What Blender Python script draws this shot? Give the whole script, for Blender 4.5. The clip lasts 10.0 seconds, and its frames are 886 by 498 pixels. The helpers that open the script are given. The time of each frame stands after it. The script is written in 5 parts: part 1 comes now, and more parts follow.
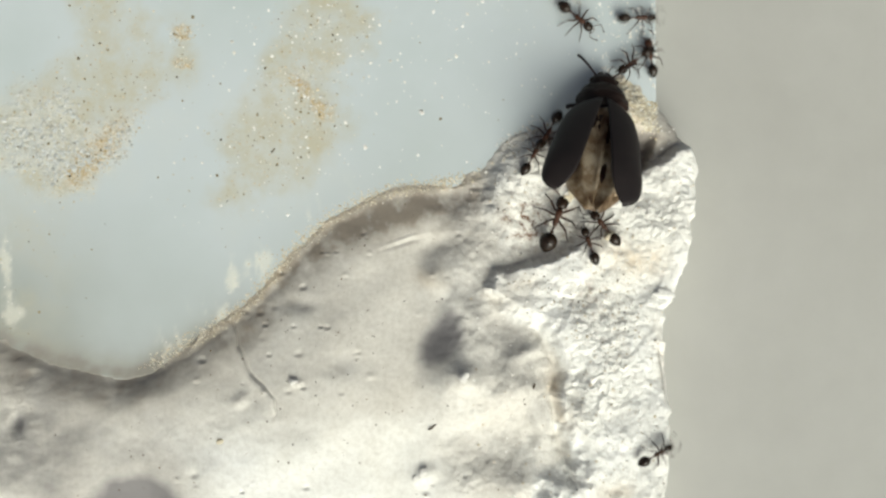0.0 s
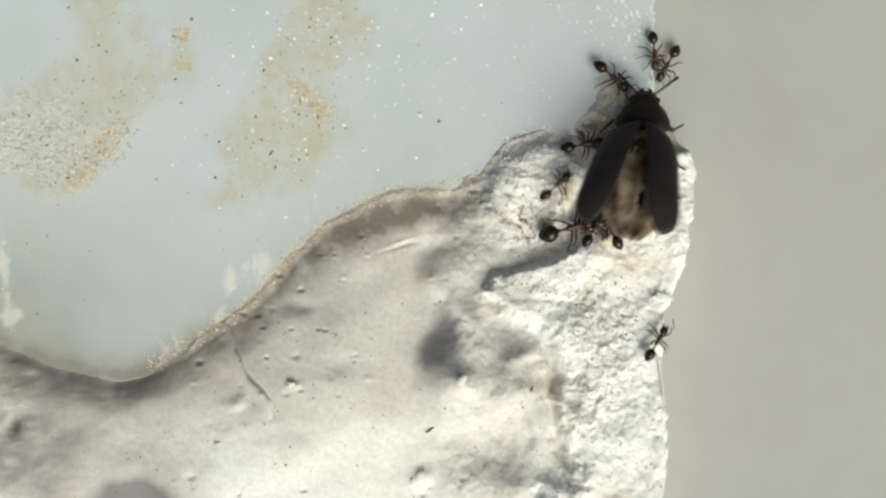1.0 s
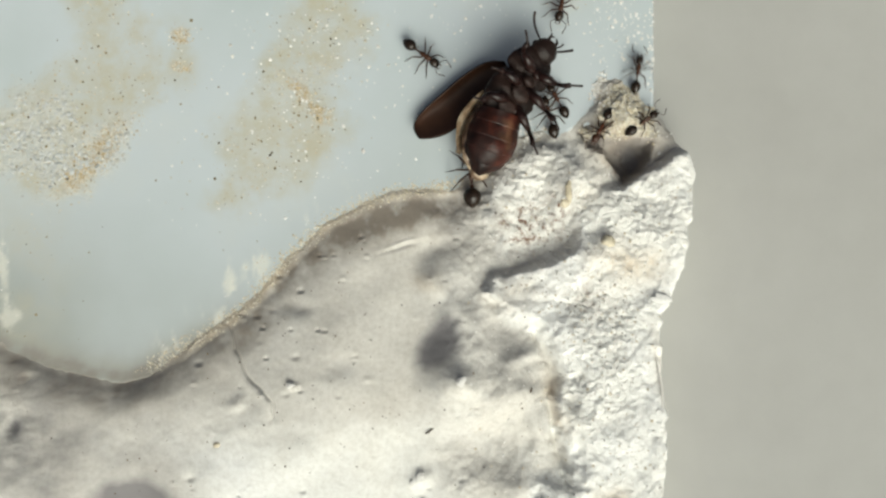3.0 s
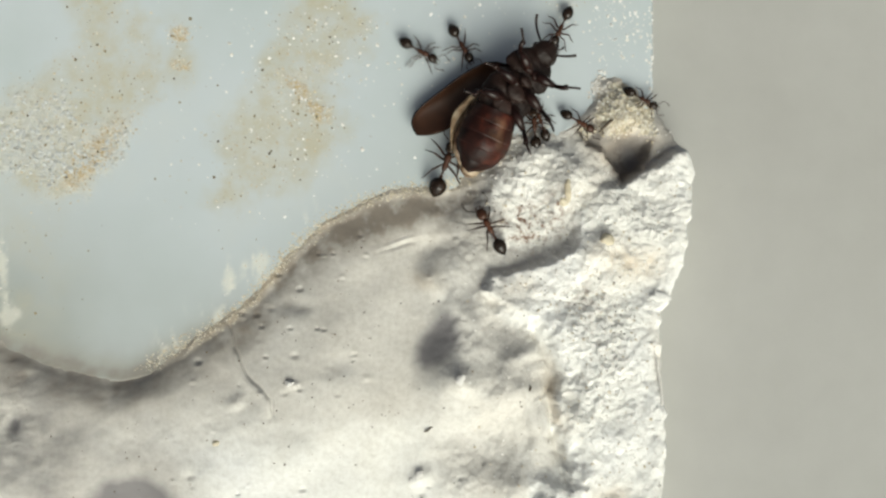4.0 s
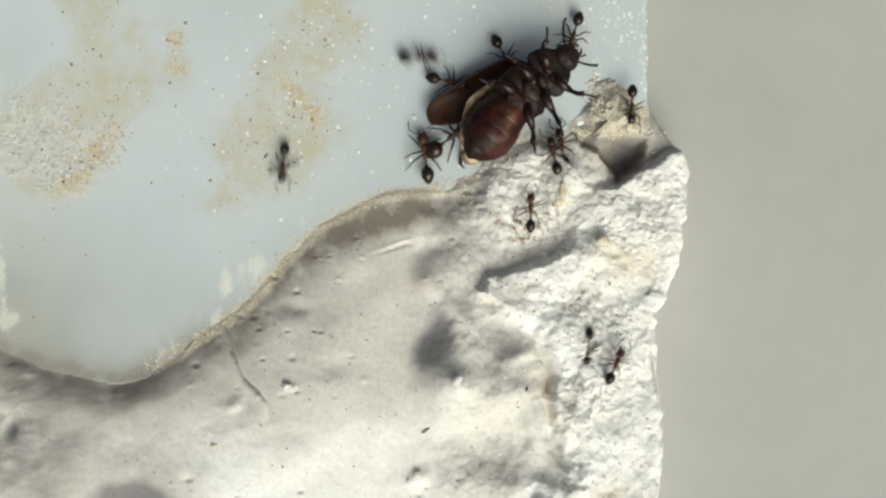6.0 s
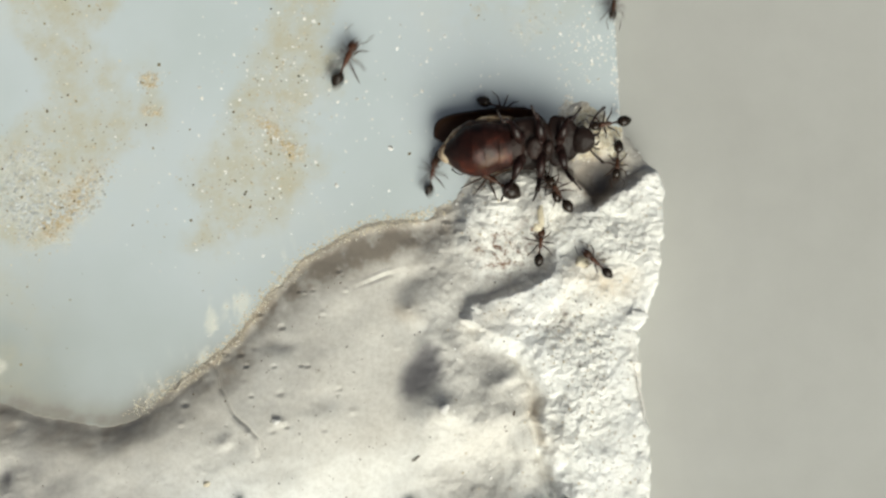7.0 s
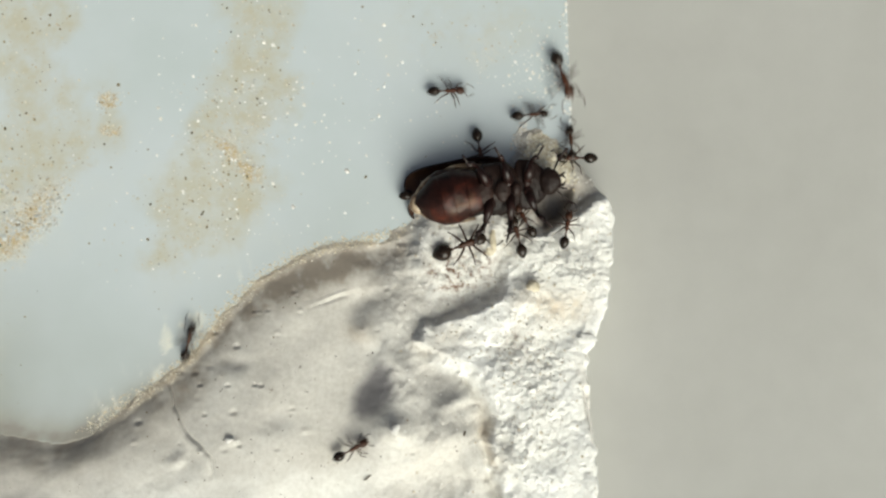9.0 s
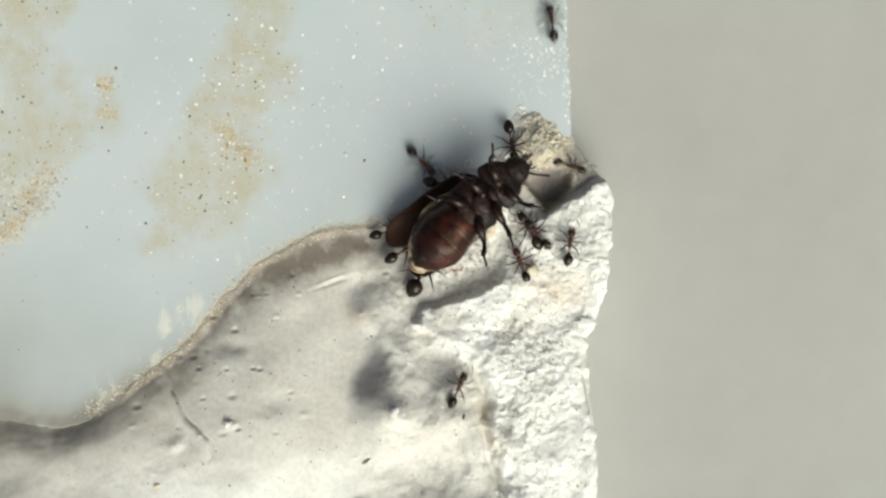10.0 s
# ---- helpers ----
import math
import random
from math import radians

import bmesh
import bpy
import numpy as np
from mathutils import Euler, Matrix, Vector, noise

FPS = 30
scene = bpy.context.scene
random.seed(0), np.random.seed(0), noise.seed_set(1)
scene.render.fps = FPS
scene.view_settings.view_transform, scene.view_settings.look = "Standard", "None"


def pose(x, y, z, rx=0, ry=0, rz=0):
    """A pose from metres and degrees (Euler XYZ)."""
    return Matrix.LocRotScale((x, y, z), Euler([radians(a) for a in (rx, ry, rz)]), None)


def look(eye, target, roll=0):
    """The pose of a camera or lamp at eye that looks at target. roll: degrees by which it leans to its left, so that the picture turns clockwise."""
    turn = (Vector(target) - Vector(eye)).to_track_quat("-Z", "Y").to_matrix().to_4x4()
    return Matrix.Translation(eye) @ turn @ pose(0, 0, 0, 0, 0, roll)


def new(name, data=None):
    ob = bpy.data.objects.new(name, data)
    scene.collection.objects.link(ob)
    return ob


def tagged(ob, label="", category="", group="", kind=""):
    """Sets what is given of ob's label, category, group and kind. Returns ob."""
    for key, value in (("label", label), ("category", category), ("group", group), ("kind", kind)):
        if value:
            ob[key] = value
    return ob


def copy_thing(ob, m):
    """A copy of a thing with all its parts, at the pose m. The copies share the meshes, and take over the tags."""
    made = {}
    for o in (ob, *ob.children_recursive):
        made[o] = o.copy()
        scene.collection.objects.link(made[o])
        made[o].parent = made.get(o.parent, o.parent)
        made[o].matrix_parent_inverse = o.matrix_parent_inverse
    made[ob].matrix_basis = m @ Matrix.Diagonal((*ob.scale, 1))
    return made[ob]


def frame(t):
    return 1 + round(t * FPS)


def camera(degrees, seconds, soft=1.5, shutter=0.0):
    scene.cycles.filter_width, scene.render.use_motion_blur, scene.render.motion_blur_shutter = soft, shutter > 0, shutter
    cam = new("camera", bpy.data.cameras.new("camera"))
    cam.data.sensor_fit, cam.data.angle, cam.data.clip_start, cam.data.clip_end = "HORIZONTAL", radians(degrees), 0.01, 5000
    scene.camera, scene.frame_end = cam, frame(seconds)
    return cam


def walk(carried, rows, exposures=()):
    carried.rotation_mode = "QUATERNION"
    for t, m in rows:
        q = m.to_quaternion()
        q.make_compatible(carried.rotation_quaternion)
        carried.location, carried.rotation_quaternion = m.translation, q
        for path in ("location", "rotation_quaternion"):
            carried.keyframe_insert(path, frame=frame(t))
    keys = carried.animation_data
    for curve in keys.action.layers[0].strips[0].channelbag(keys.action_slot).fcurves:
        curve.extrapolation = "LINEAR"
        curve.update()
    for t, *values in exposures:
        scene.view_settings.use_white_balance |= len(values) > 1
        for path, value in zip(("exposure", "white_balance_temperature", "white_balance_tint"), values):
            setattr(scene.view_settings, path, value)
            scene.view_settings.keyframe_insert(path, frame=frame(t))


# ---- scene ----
MM = 0.001
cam = camera(60.0, 10.0, soft=2.4, shutter=0.7)
# seconds, place in millimetres, turn in degrees; the camera looks straight down on the ledge
PATH = [
    (0.0, 0.00, 0.00, 61.11, 0.00, 0.00, 0.00),
    (0.5, 0.11, -0.13, 61.20, 0.06, -0.10, 0.11),
    (1.0, 0.19, 0.04, 61.09, 0.16, 0.03, 0.15),
    (1.5, 0.08, 0.03, 61.08, 0.32, -0.10, 0.11),
    (2.0, 0.22, 0.11, 61.05, 0.23, 0.01, 0.17),
    (2.5, 0.03, -0.02, 61.12, 0.33, -0.14, 0.17),
    (4.0, 0.09, 0.01, 61.16, 0.16, -0.16, 0.16),
    (4.5, 0.23, 0.05, 61.18, 0.09, -0.13, 0.17),
    (5.0, 0.28, -0.01, 61.18, 0.08, -0.14, 0.17),
    (5.2, 0.30, -0.01, 61.18, 0.08, -0.14, 0.16),
    (6.3, 0.50, 0.51, 61.40, 0.13, -0.07, -0.85),
    (6.5, 0.53, 1.18, 61.42, 0.14, -0.05, -2.03),
    (7.0, 1.39, 2.71, 61.96, -0.11, -0.69, -2.84),
    (7.5, 1.76, 3.01, 62.52, -0.15, -1.12, -2.98),
    (8.0, 2.90, 3.87, 62.57, 0.72, -1.58, -2.13),
    (8.5, 3.17, 3.94, 63.00, 0.51, -2.19, -2.07),
    (9.0, 3.52, 3.93, 63.13, 0.35, -2.18, -2.04),
    (9.5, 3.26, 2.89, 63.17, 0.61, -2.60, -2.14),
    (10.0, 3.50, 2.74, 62.98, 0.21, -2.25, -2.13),
]
walk(cam, [(t, pose(x * MM, y * MM, z * MM, rx, ry, rz)) for t, x, y, z, rx, ry, rz in PATH],
     [(0.0, -0.45, 6190, -3), (1.0, -0.51, 6190, -3), (5.5, -0.52, 6190, -3), (7.0, -0.50, 6190, -3), (8.5, -0.49, 6190, -3), (10.0, -0.42, 6190, -3)])

# ---------------------------------------------------------------- light
SUN_FROM = Vector((0.38, -1.0, 0.92)).normalized()
world = bpy.data.worlds.new("sky")
scene.world = world
world.use_nodes = True
wt = world.node_tree
sky = wt.nodes.new("ShaderNodeTexSky")
sky.sky_type = "NISHITA"
sky.sun_disc = False
sky.air_density, sky.dust_density, sky.ozone_density = 0.25, 9.0, 0.1
sky.sun_elevation = math.asin(SUN_FROM.z)
sky.sun_rotation = math.atan2(SUN_FROM.x, SUN_FROM.y)
wt.links.new(sky.outputs["Color"], wt.nodes["Background"].inputs["Color"])
wt.nodes["Background"].inputs["Strength"].default_value = 0.15
sun = new("sun", bpy.data.lights.new("sun", "SUN"))
sun.data.energy = 2.5
sun.data.angle = radians(48)
sun.data.color = (1.0, 0.95, 0.86)
sun.matrix_basis = look(SUN_FROM * 2, (0, 0, 0))


# ---------------------------------------------------------------- materials
def material(name, rough=0.5, metal=0.0, spec=0.5):
    m = bpy.data.materials.new(name)
    m.use_nodes = True
    b = m.node_tree.nodes["Principled BSDF"]
    b.inputs["Roughness"].default_value = rough
    b.inputs["Metallic"].default_value = metal
    b.inputs["Specular IOR Level"].default_value = spec
    return m, m.node_tree, b


def noise_node(nt, scale, detail=4.0, rough=0.55, kind="ShaderNodeTexNoise"):
    co = nt.nodes.new("ShaderNodeTexCoord")
    n = nt.nodes.new(kind)
    n.inputs["Scale"].default_value = scale
    n.inputs["Detail"].default_value = detail
    n.inputs["Roughness"].default_value = rough
    nt.links.new(co.outputs["Object"], n.inputs["Vector"])
    return n


def ramp(nt, source, stops):
    r = nt.nodes.new("ShaderNodeValToRGB")
    e = r.color_ramp.elements
    while len(e) < len(stops):
        e.new(0.5)
    for k, (p, c) in enumerate(stops):
        e[k].position, e[k].color = p, (*c, 1.0)
    nt.links.new(source, r.inputs["Fac"])
    return r.outputs["Color"]


def mix(nt, fac, a, b, how="MIX"):
    m = nt.nodes.new("ShaderNodeMix")
    m.data_type, m.blend_type = "RGBA", how
    for socket, value in ((m.inputs["Factor"], fac), (m.inputs[6], a), (m.inputs[7], b)):
        if isinstance(value, bpy.types.NodeSocket):
            nt.links.new(value, socket)
        elif isinstance(value, tuple):
            socket.default_value = (*value, 1.0)
        else:
            socket.default_value = value
    return m.outputs[2]


def maths(nt, op, a, b=0.0, clamp=False):
    m = nt.nodes.new("ShaderNodeMath")
    m.operation, m.use_clamp = op, clamp
    for socket, value in zip(m.inputs, (a, b)):
        if isinstance(value, bpy.types.NodeSocket):
            nt.links.new(value, socket)
        else:
            socket.default_value = value
    return m.outputs[0]


def bump(nt, bsdf, height, strength, distance):
    b = nt.nodes.new("ShaderNodeBump")
    b.inputs["Strength"].default_value, b.inputs["Distance"].default_value = strength, distance
    nt.links.new(height, b.inputs["Height"])
    nt.links.new(b.outputs["Normal"], bsdf.inputs["Normal"])


def attribute(nt, name):
    a = nt.nodes.new("ShaderNodeAttribute")
    a.attribute_name = name
    return a.outputs["Fac"]


def plaster_material():
    m, nt, b = material("weathered_plaster", 0.82, spec=0.3)
    coarse = noise_node(nt, 160, 5)
    fine = noise_node(nt, 2600, 6, 0.65)
    base = ramp(nt, coarse.outputs["Fac"], [(0.3, (0.575, 0.55, 0.505)), (0.5, (0.665, 0.642, 0.595)), (0.7, (0.70, 0.685, 0.645))])
    fresh_lit = ramp(nt, coarse.outputs["Fac"], [(0.3, (0.76, 0.745, 0.695)), (0.5, (0.83, 0.825, 0.79)), (0.7, (0.86, 0.86, 0.84))])
    base = mix(nt, attribute(nt, "fresh_lit"), base, fresh_lit)
    grain = ramp(nt, fine.outputs["Fac"], [(0.25, (0.72, 0.70, 0.67)), (0.6, (1.0, 1.0, 1.0))])
    col = mix(nt, 0.6, base, grain, "MULTIPLY")
    tan_n = noise_node(nt, 900, 4, 0.7)
    tan_f = maths(nt, "MULTIPLY", attribute(nt, "tan"), maths(nt, "ADD", tan_n.outputs["Fac"], 0.35), True)
    col = mix(nt, tan_f, col, (0.56, 0.42, 0.25))
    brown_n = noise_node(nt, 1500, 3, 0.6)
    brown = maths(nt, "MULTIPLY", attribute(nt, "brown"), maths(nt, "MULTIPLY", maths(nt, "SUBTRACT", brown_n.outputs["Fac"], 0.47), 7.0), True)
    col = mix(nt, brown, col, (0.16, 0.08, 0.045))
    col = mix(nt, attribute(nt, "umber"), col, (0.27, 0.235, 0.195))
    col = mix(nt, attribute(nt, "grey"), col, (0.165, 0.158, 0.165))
    nt.links.new(col, b.inputs["Base Color"])
    rough = maths(nt, "ADD", maths(nt, "MULTIPLY", fine.outputs["Fac"], 0.3), 0.62)
    nt.links.new(rough, b.inputs["Roughness"])
    grit = maths(nt, "MULTIPLY", fine.outputs["Fac"], maths(nt, "ADD", maths(nt, "MULTIPLY", attribute(nt, "grit"), 1.0), 0.02))
    bump(nt, b, grit, 1.0, 0.00022)
    return m


def slab_material():
    m, nt, b = material("pale_glazed_slab", 0.34, spec=0.5)
    cloud = noise_node(nt, 70, 4)
    fine = noise_node(nt, 3200, 3, 0.6)
    col = ramp(nt, cloud.outputs["Fac"], [(0.3, (0.50, 0.555, 0.565)), (0.55, (0.545, 0.595, 0.62)), (0.75, (0.57, 0.605, 0.60))])
    col = mix(nt, attribute(nt, "dimming"), col, (0.36, 0.385, 0.365))
    film_n = noise_node(nt, 420, 6, 0.7)
    film = maths(nt, "MULTIPLY", attribute(nt, "film"), maths(nt, "MULTIPLY", maths(nt, "SUBTRACT", film_n.outputs["Fac"], 0.22), 2.3), True)
    col = mix(nt, maths(nt, "MULTIPLY", film, 1.15, True), col, (0.485, 0.465, 0.365))
    crust_n = noise_node(nt, 1300, 5, 0.75)
    crust = maths(nt, "MULTIPLY", attribute(nt, "crust"), maths(nt, "MULTIPLY", maths(nt, "SUBTRACT", crust_n.outputs["Fac"], 0.40), 6.0), True)
    col = mix(nt, maths(nt, "MULTIPLY", crust, 0.75), col, (0.62, 0.62, 0.57))
    ochre_n = noise_node(nt, 1700, 4, 0.7)
    ochre = maths(nt, "MULTIPLY", attribute(nt, "ochre"), maths(nt, "MULTIPLY", maths(nt, "SUBTRACT", ochre_n.outputs["Fac"], 0.42), 6.0), True)
    col = mix(nt, maths(nt, "MULTIPLY", ochre, 0.8), col, (0.50, 0.375, 0.185))
    col = mix(nt, attribute(nt, "rim_shade"), col, (0.27, 0.255, 0.225))
    col = mix(nt, attribute(nt, "chalk"), col, (0.78, 0.77, 0.68))
    nt.links.new(col, b.inputs["Base Color"])
    dirt = maths(nt, "ADD", maths(nt, "ADD", film, crust), ochre, True)
    nt.links.new(maths(nt, "ADD", maths(nt, "MULTIPLY", dirt, 0.45), 0.36), b.inputs["Roughness"])
    relief = maths(nt, "ADD", maths(nt, "MULTIPLY", crust, 1.3), maths(nt, "ADD", maths(nt, "MULTIPLY", fine.outputs["Fac"], 0.10), ochre))
    bump(nt, b, relief, 0.5, 0.00006)
    return m


def floor_material():
    m, nt, b = material("matte_grey_floor", 0.72, spec=0.25)
    n = noise_node(nt, 28, 3)
    n2 = noise_node(nt, 300, 4)
    col = ramp(nt, n.outputs["Fac"], [(0.3, (0.40, 0.396, 0.374)), (0.7, (0.452, 0.450, 0.430))])
    col = mix(nt, 0.10, col, ramp(nt, n2.outputs["Fac"], [(0.3, (0.3, 0.28, 0.26)), (0.7, (0.5, 0.5, 0.47))]))
    nt.links.new(col, b.inputs["Base Color"])
    bump(nt, b, n2.outputs["Fac"], 0.15, 0.0002)
    return m


def chitin(name, dark, light, rough=0.28, scale=2500, grain=0.00002, spec=0.3):
    m, nt, b = material(name, rough, spec=spec)
    n = noise_node(nt, scale, 4, 0.6)
    big = noise_node(nt, scale * 0.18, 3)
    col = ramp(nt, n.outputs["Fac"], [(0.3, dark), (0.75, light)])
    col = mix(nt, 0.5, col, ramp(nt, big.outputs["Fac"], [(0.35, dark), (0.7, light)]))
    nt.links.new(col, b.inputs["Base Color"])
    nt.links.new(maths(nt, "ADD", maths(nt, "MULTIPLY", big.outputs["Fac"], 0.25), rough - 0.1), b.inputs["Roughness"])
    bump(nt, b, n.outputs["Fac"], 0.5, grain)
    return m


def grain_material(name, stops, rough=0.6):
    m, nt, b = material(name, rough)
    g = nt.nodes.new("ShaderNodeNewGeometry")
    col = ramp(nt, g.outputs["Random Per Island"], stops)
    n = noise_node(nt, 5000, 3)
    col = mix(nt, 0.35, col, ramp(nt, n.outputs["Fac"], [(0.3, (0.5, 0.5, 0.5)), (0.7, (1.0, 1.0, 1.0))]), "MULTIPLY")
    nt.links.new(col, b.inputs["Base Color"])
    return m


def wing_material():
    m, nt, b = material("tan_wing_membrane", 0.38)
    n = noise_node(nt, 560, 5, 0.6)
    nt.links.new(ramp(nt, n.outputs["Fac"], [(0.38, (0.08, 0.042, 0.024)), (0.50, (0.30, 0.22, 0.14)), (0.62, (0.56, 0.48, 0.36))]), b.inputs["Base Color"])
    b.inputs["Transmission Weight"].default_value = 0.4
    b.inputs["IOR"].default_value = 1.2
    bump(nt, b, n.outputs["Fac"], 0.6, 0.0001)
    return m


def patchy(name, scale, stops):
    """Soft skin in blotches with fairly sharp borders."""
    m, nt, b = material(name, 0.42)
    n = noise_node(nt, scale, 5, 0.6)
    nt.links.new(ramp(nt, n.outputs["Fac"], stops), b.inputs["Base Color"])
    bump(nt, b, n.outputs["Fac"], 0.5, 0.0001)
    return m


def belly_material():
    """Dark-red belly shell, blotched almost black, paler where the skin between the rings shows through."""
    m, nt, b = material("beetle_belly_shell", 0.35, spec=0.24)
    blotch = noise_node(nt, 380, 4, 0.6)
    fine = noise_node(nt, 1500, 4, 0.65)
    patch = noise_node(nt, 260, 3, 0.5)
    col = ramp(nt, blotch.outputs["Fac"], [(0.36, (0.006, 0.003, 0.0025)), (0.54, (0.024, 0.007, 0.0045)), (0.72, (0.080, 0.016, 0.007))])
    col = mix(nt, maths(nt, "MULTIPLY", maths(nt, "SUBTRACT", patch.outputs["Fac"], 0.63), 6.0, True), col, (0.15, 0.085, 0.045))
    col = mix(nt, 0.5, col, ramp(nt, fine.outputs["Fac"], [(0.3, (0.35, 0.3, 0.28)), (0.65, (1.0, 1.0, 1.0))]), "MULTIPLY")
    nt.links.new(col, b.inputs["Base Color"])
    nt.links.new(maths(nt, "ADD", maths(nt, "MULTIPLY", fine.outputs["Fac"], 0.3), 0.24), b.inputs["Roughness"])
    bump(nt, b, fine.outputs["Fac"], 0.5, 0.0001)
    return m


PLASTER, SLAB, FLOOR = plaster_material(), slab_material(), floor_material()
ANT_BLACK = chitin("ant_gaster_shell", (0.010, 0.007, 0.005), (0.035, 0.020, 0.012), 0.22)
ANT_BROWN = chitin("ant_body_shell", (0.030, 0.013, 0.008), (0.085, 0.035, 0.018), 0.35)
ANT_RED = chitin("ant_red_shell", (0.045, 0.016, 0.008), (0.105, 0.038, 0.018), 0.35)
ANT_LEG = chitin("ant_leg_shell", (0.020, 0.011, 0.008), (0.062, 0.030, 0.018), 0.4)
BEETLE_BLACK = chitin("beetle_black_shell", (0.006, 0.0045, 0.004), (0.030, 0.015, 0.011), 0.42, 700, 0.0005, 0.18)
BEETLE_ELYTRON = chitin("beetle_wing_case_shell", (0.013, 0.011, 0.012), (0.030, 0.023, 0.022), 0.5, 500, 0.00004, 0.2)
BEETLE_RED = belly_material()
BEETLE_TAN = patchy("beetle_soft_skin", 520, [(0.40, (0.022, 0.011, 0.007)), (0.50, (0.12, 0.07, 0.04)), (0.60, (0.40, 0.32, 0.22))])
BEETLE_LEG = chitin("beetle_leg_shell", (0.006, 0.003, 0.003), (0.026, 0.010, 0.007), 0.3)
CASE_INNER = chitin("beetle_wing_case_lining", (0.014, 0.007, 0.005), (0.078, 0.036, 0.020), 0.4, 450, 0.00003, 0.25)
WING = wing_material()


# ---------------------------------------------------------------- ground form (millimetres)
def lattice(seed):
    return np.random.RandomState(seed).rand(256, 256)


def value_noise(x, y, seed):
    table = lattice(seed)
    xi, yi = np.floor(x).astype(int), np.floor(y).astype(int)
    fx, fy = x - xi, y - yi
    fx, fy = fx * fx * fx * (fx * (6 * fx - 15) + 10), fy * fy * fy * (fy * (6 * fy - 15) + 10)
    a, b = table[xi % 256, yi % 256], table[(xi + 1) % 256, yi % 256]
    c, d = table[xi % 256, (yi + 1) % 256], table[(xi + 1) % 256, (yi + 1) % 256]
    return (a * (1 - fx) + b * fx) * (1 - fy) + (c * (1 - fx) + d * fx) * fy


def fbm(x, y, size, octaves, seed, gain=0.5):
    """Layered noise about zero, within about half a unit; size: millimetres of its largest lumps."""
    total, weight = 0.0, 1.0
    norm = 0.0
    for k in range(octaves):
        f = 2.0 ** k / size
        c, s = math.cos(0.7 * k + 0.3), math.sin(0.7 * k + 0.3)
        total = total + weight * (value_noise((x * c - y * s) * f + 31.7 * k, (x * s + y * c) * f + 17.3 * k, seed + k) - 0.5)
        norm += weight
        weight *= gain
    return total / norm * 1.6


def step(t):
    t = np.clip(t, 0.0, 1.0)
    return t * t * (3 - 2 * t)


def blob(x, y, cx, cy, rx, ry, turn=0.0):
    c, s = math.cos(radians(turn)), math.sin(radians(turn))
    u, v = (x - cx) * c + (y - cy) * s, -(x - cx) * s + (y - cy) * c
    return np.exp(-((u / rx) ** 2 + (v / ry) ** 2))


def inside(outline, x, y):
    """Signed distance to a closed outline, positive within."""
    best = np.full(np.shape(x), 1e9)
    odd = np.zeros(np.shape(x), bool)
    n = len(outline)
    for k in range(n):
        (ax, ay), (bx, by) = outline[k], outline[(k + 1) % n]
        dx, dy = bx - ax, by - ay
        t = np.clip(((x - ax) * dx + (y - ay) * dy) / (dx * dx + dy * dy + 1e-12), 0, 1)
        best = np.minimum(best, np.hypot(x - ax - t * dx, y - ay - t * dy))
        cross = ((ay > y) != (by > y)) & (x < dx * (y - ay) / (dy + (1e-12 if abs(dy) < 1e-12 else 0)) + ax)
        odd ^= cross
    return np.where(odd, best, -best)


RIM = [(-60.0, -5.0), (-42.03, -5.35), (-35.28, -6.79), (-33.03, -7.96), (-30.33, -8.73), (-27.86, -9.31), (-25.61, -9.76),
       (-23.36, -9.31), (-21.33, -8.14), (-19.08, -6.79), (-16.83, -5.35), (-15.03, -3.78), (-13.23, -1.75), (-11.43, 0.4),
       (-9.18, 2.21), (-6.48, 3.78), (-3.78, 4.68), (-0.63, 5.08), (2.52, 5.76), (4.32, 6.88), (5.67, 8.14), (7.47, 9.22),
       (9.27, 9.86), (9.95, 10.5), (11.6, 11.0), (12.6, 12.3), (13.3, 13.8), (14.6, 14.0), (15.8, 13.1), (16.6, 12.1), (26.0, 11.9), (26.0, -60.0), (-60.0, -60.0)]
EDGE_Y = [-60, -31.9, -20.65, -17.95, -15.25, -12.11, -9.4, -7.15, -4.81, -4.0, -3.19, -1.3, 0.49, 4.09, 6.79, 8.69, 11.07, 12.64, 14.45, 60]
EDGE_X = [17.8, 17.82, 17.73, 18.18, 18.36, 18.09, 17.7, 17.75, 17.9, 18.35, 18.72, 19.44, 19.71, 20.11, 20.38, 19.39, 17.73, 17.19, 17.05, 17.05]
TERRACE = [(3.42, -3.19), (4.32, -1.84), (5.89, -0.99), (7.92, -0.4), (9.72, 0.49), (10.62, 1.84), (10.71, 3.28), (12.42, 5.17),
           (14.45, 5.44), (16.02, 6.71), (19.84, 8.5), (23.22, 1.84), (23.22, -34.16), (5.8, -34.16), (6.3, -20.5),
           (7.4, -17.8), (9.9, -16.4), (8.7, -14.0), (8.4, -11.6), (9.2, -9.8), (8.0, -7.9), (6.3, -6.2), (5.0, -5.4)]
MOUND = [(4.32, 7.47), (7.02, 9.04), (9.72, 9.22), (11.74, 7.47), (11.88, 5.44), (10.53, 3.28), (10.26, 1.03), (7.47, -0.04),
         (4.77, -0.18), (2.97, 2.29), (2.97, 5.22)]
FLOOR_Z = -4.0
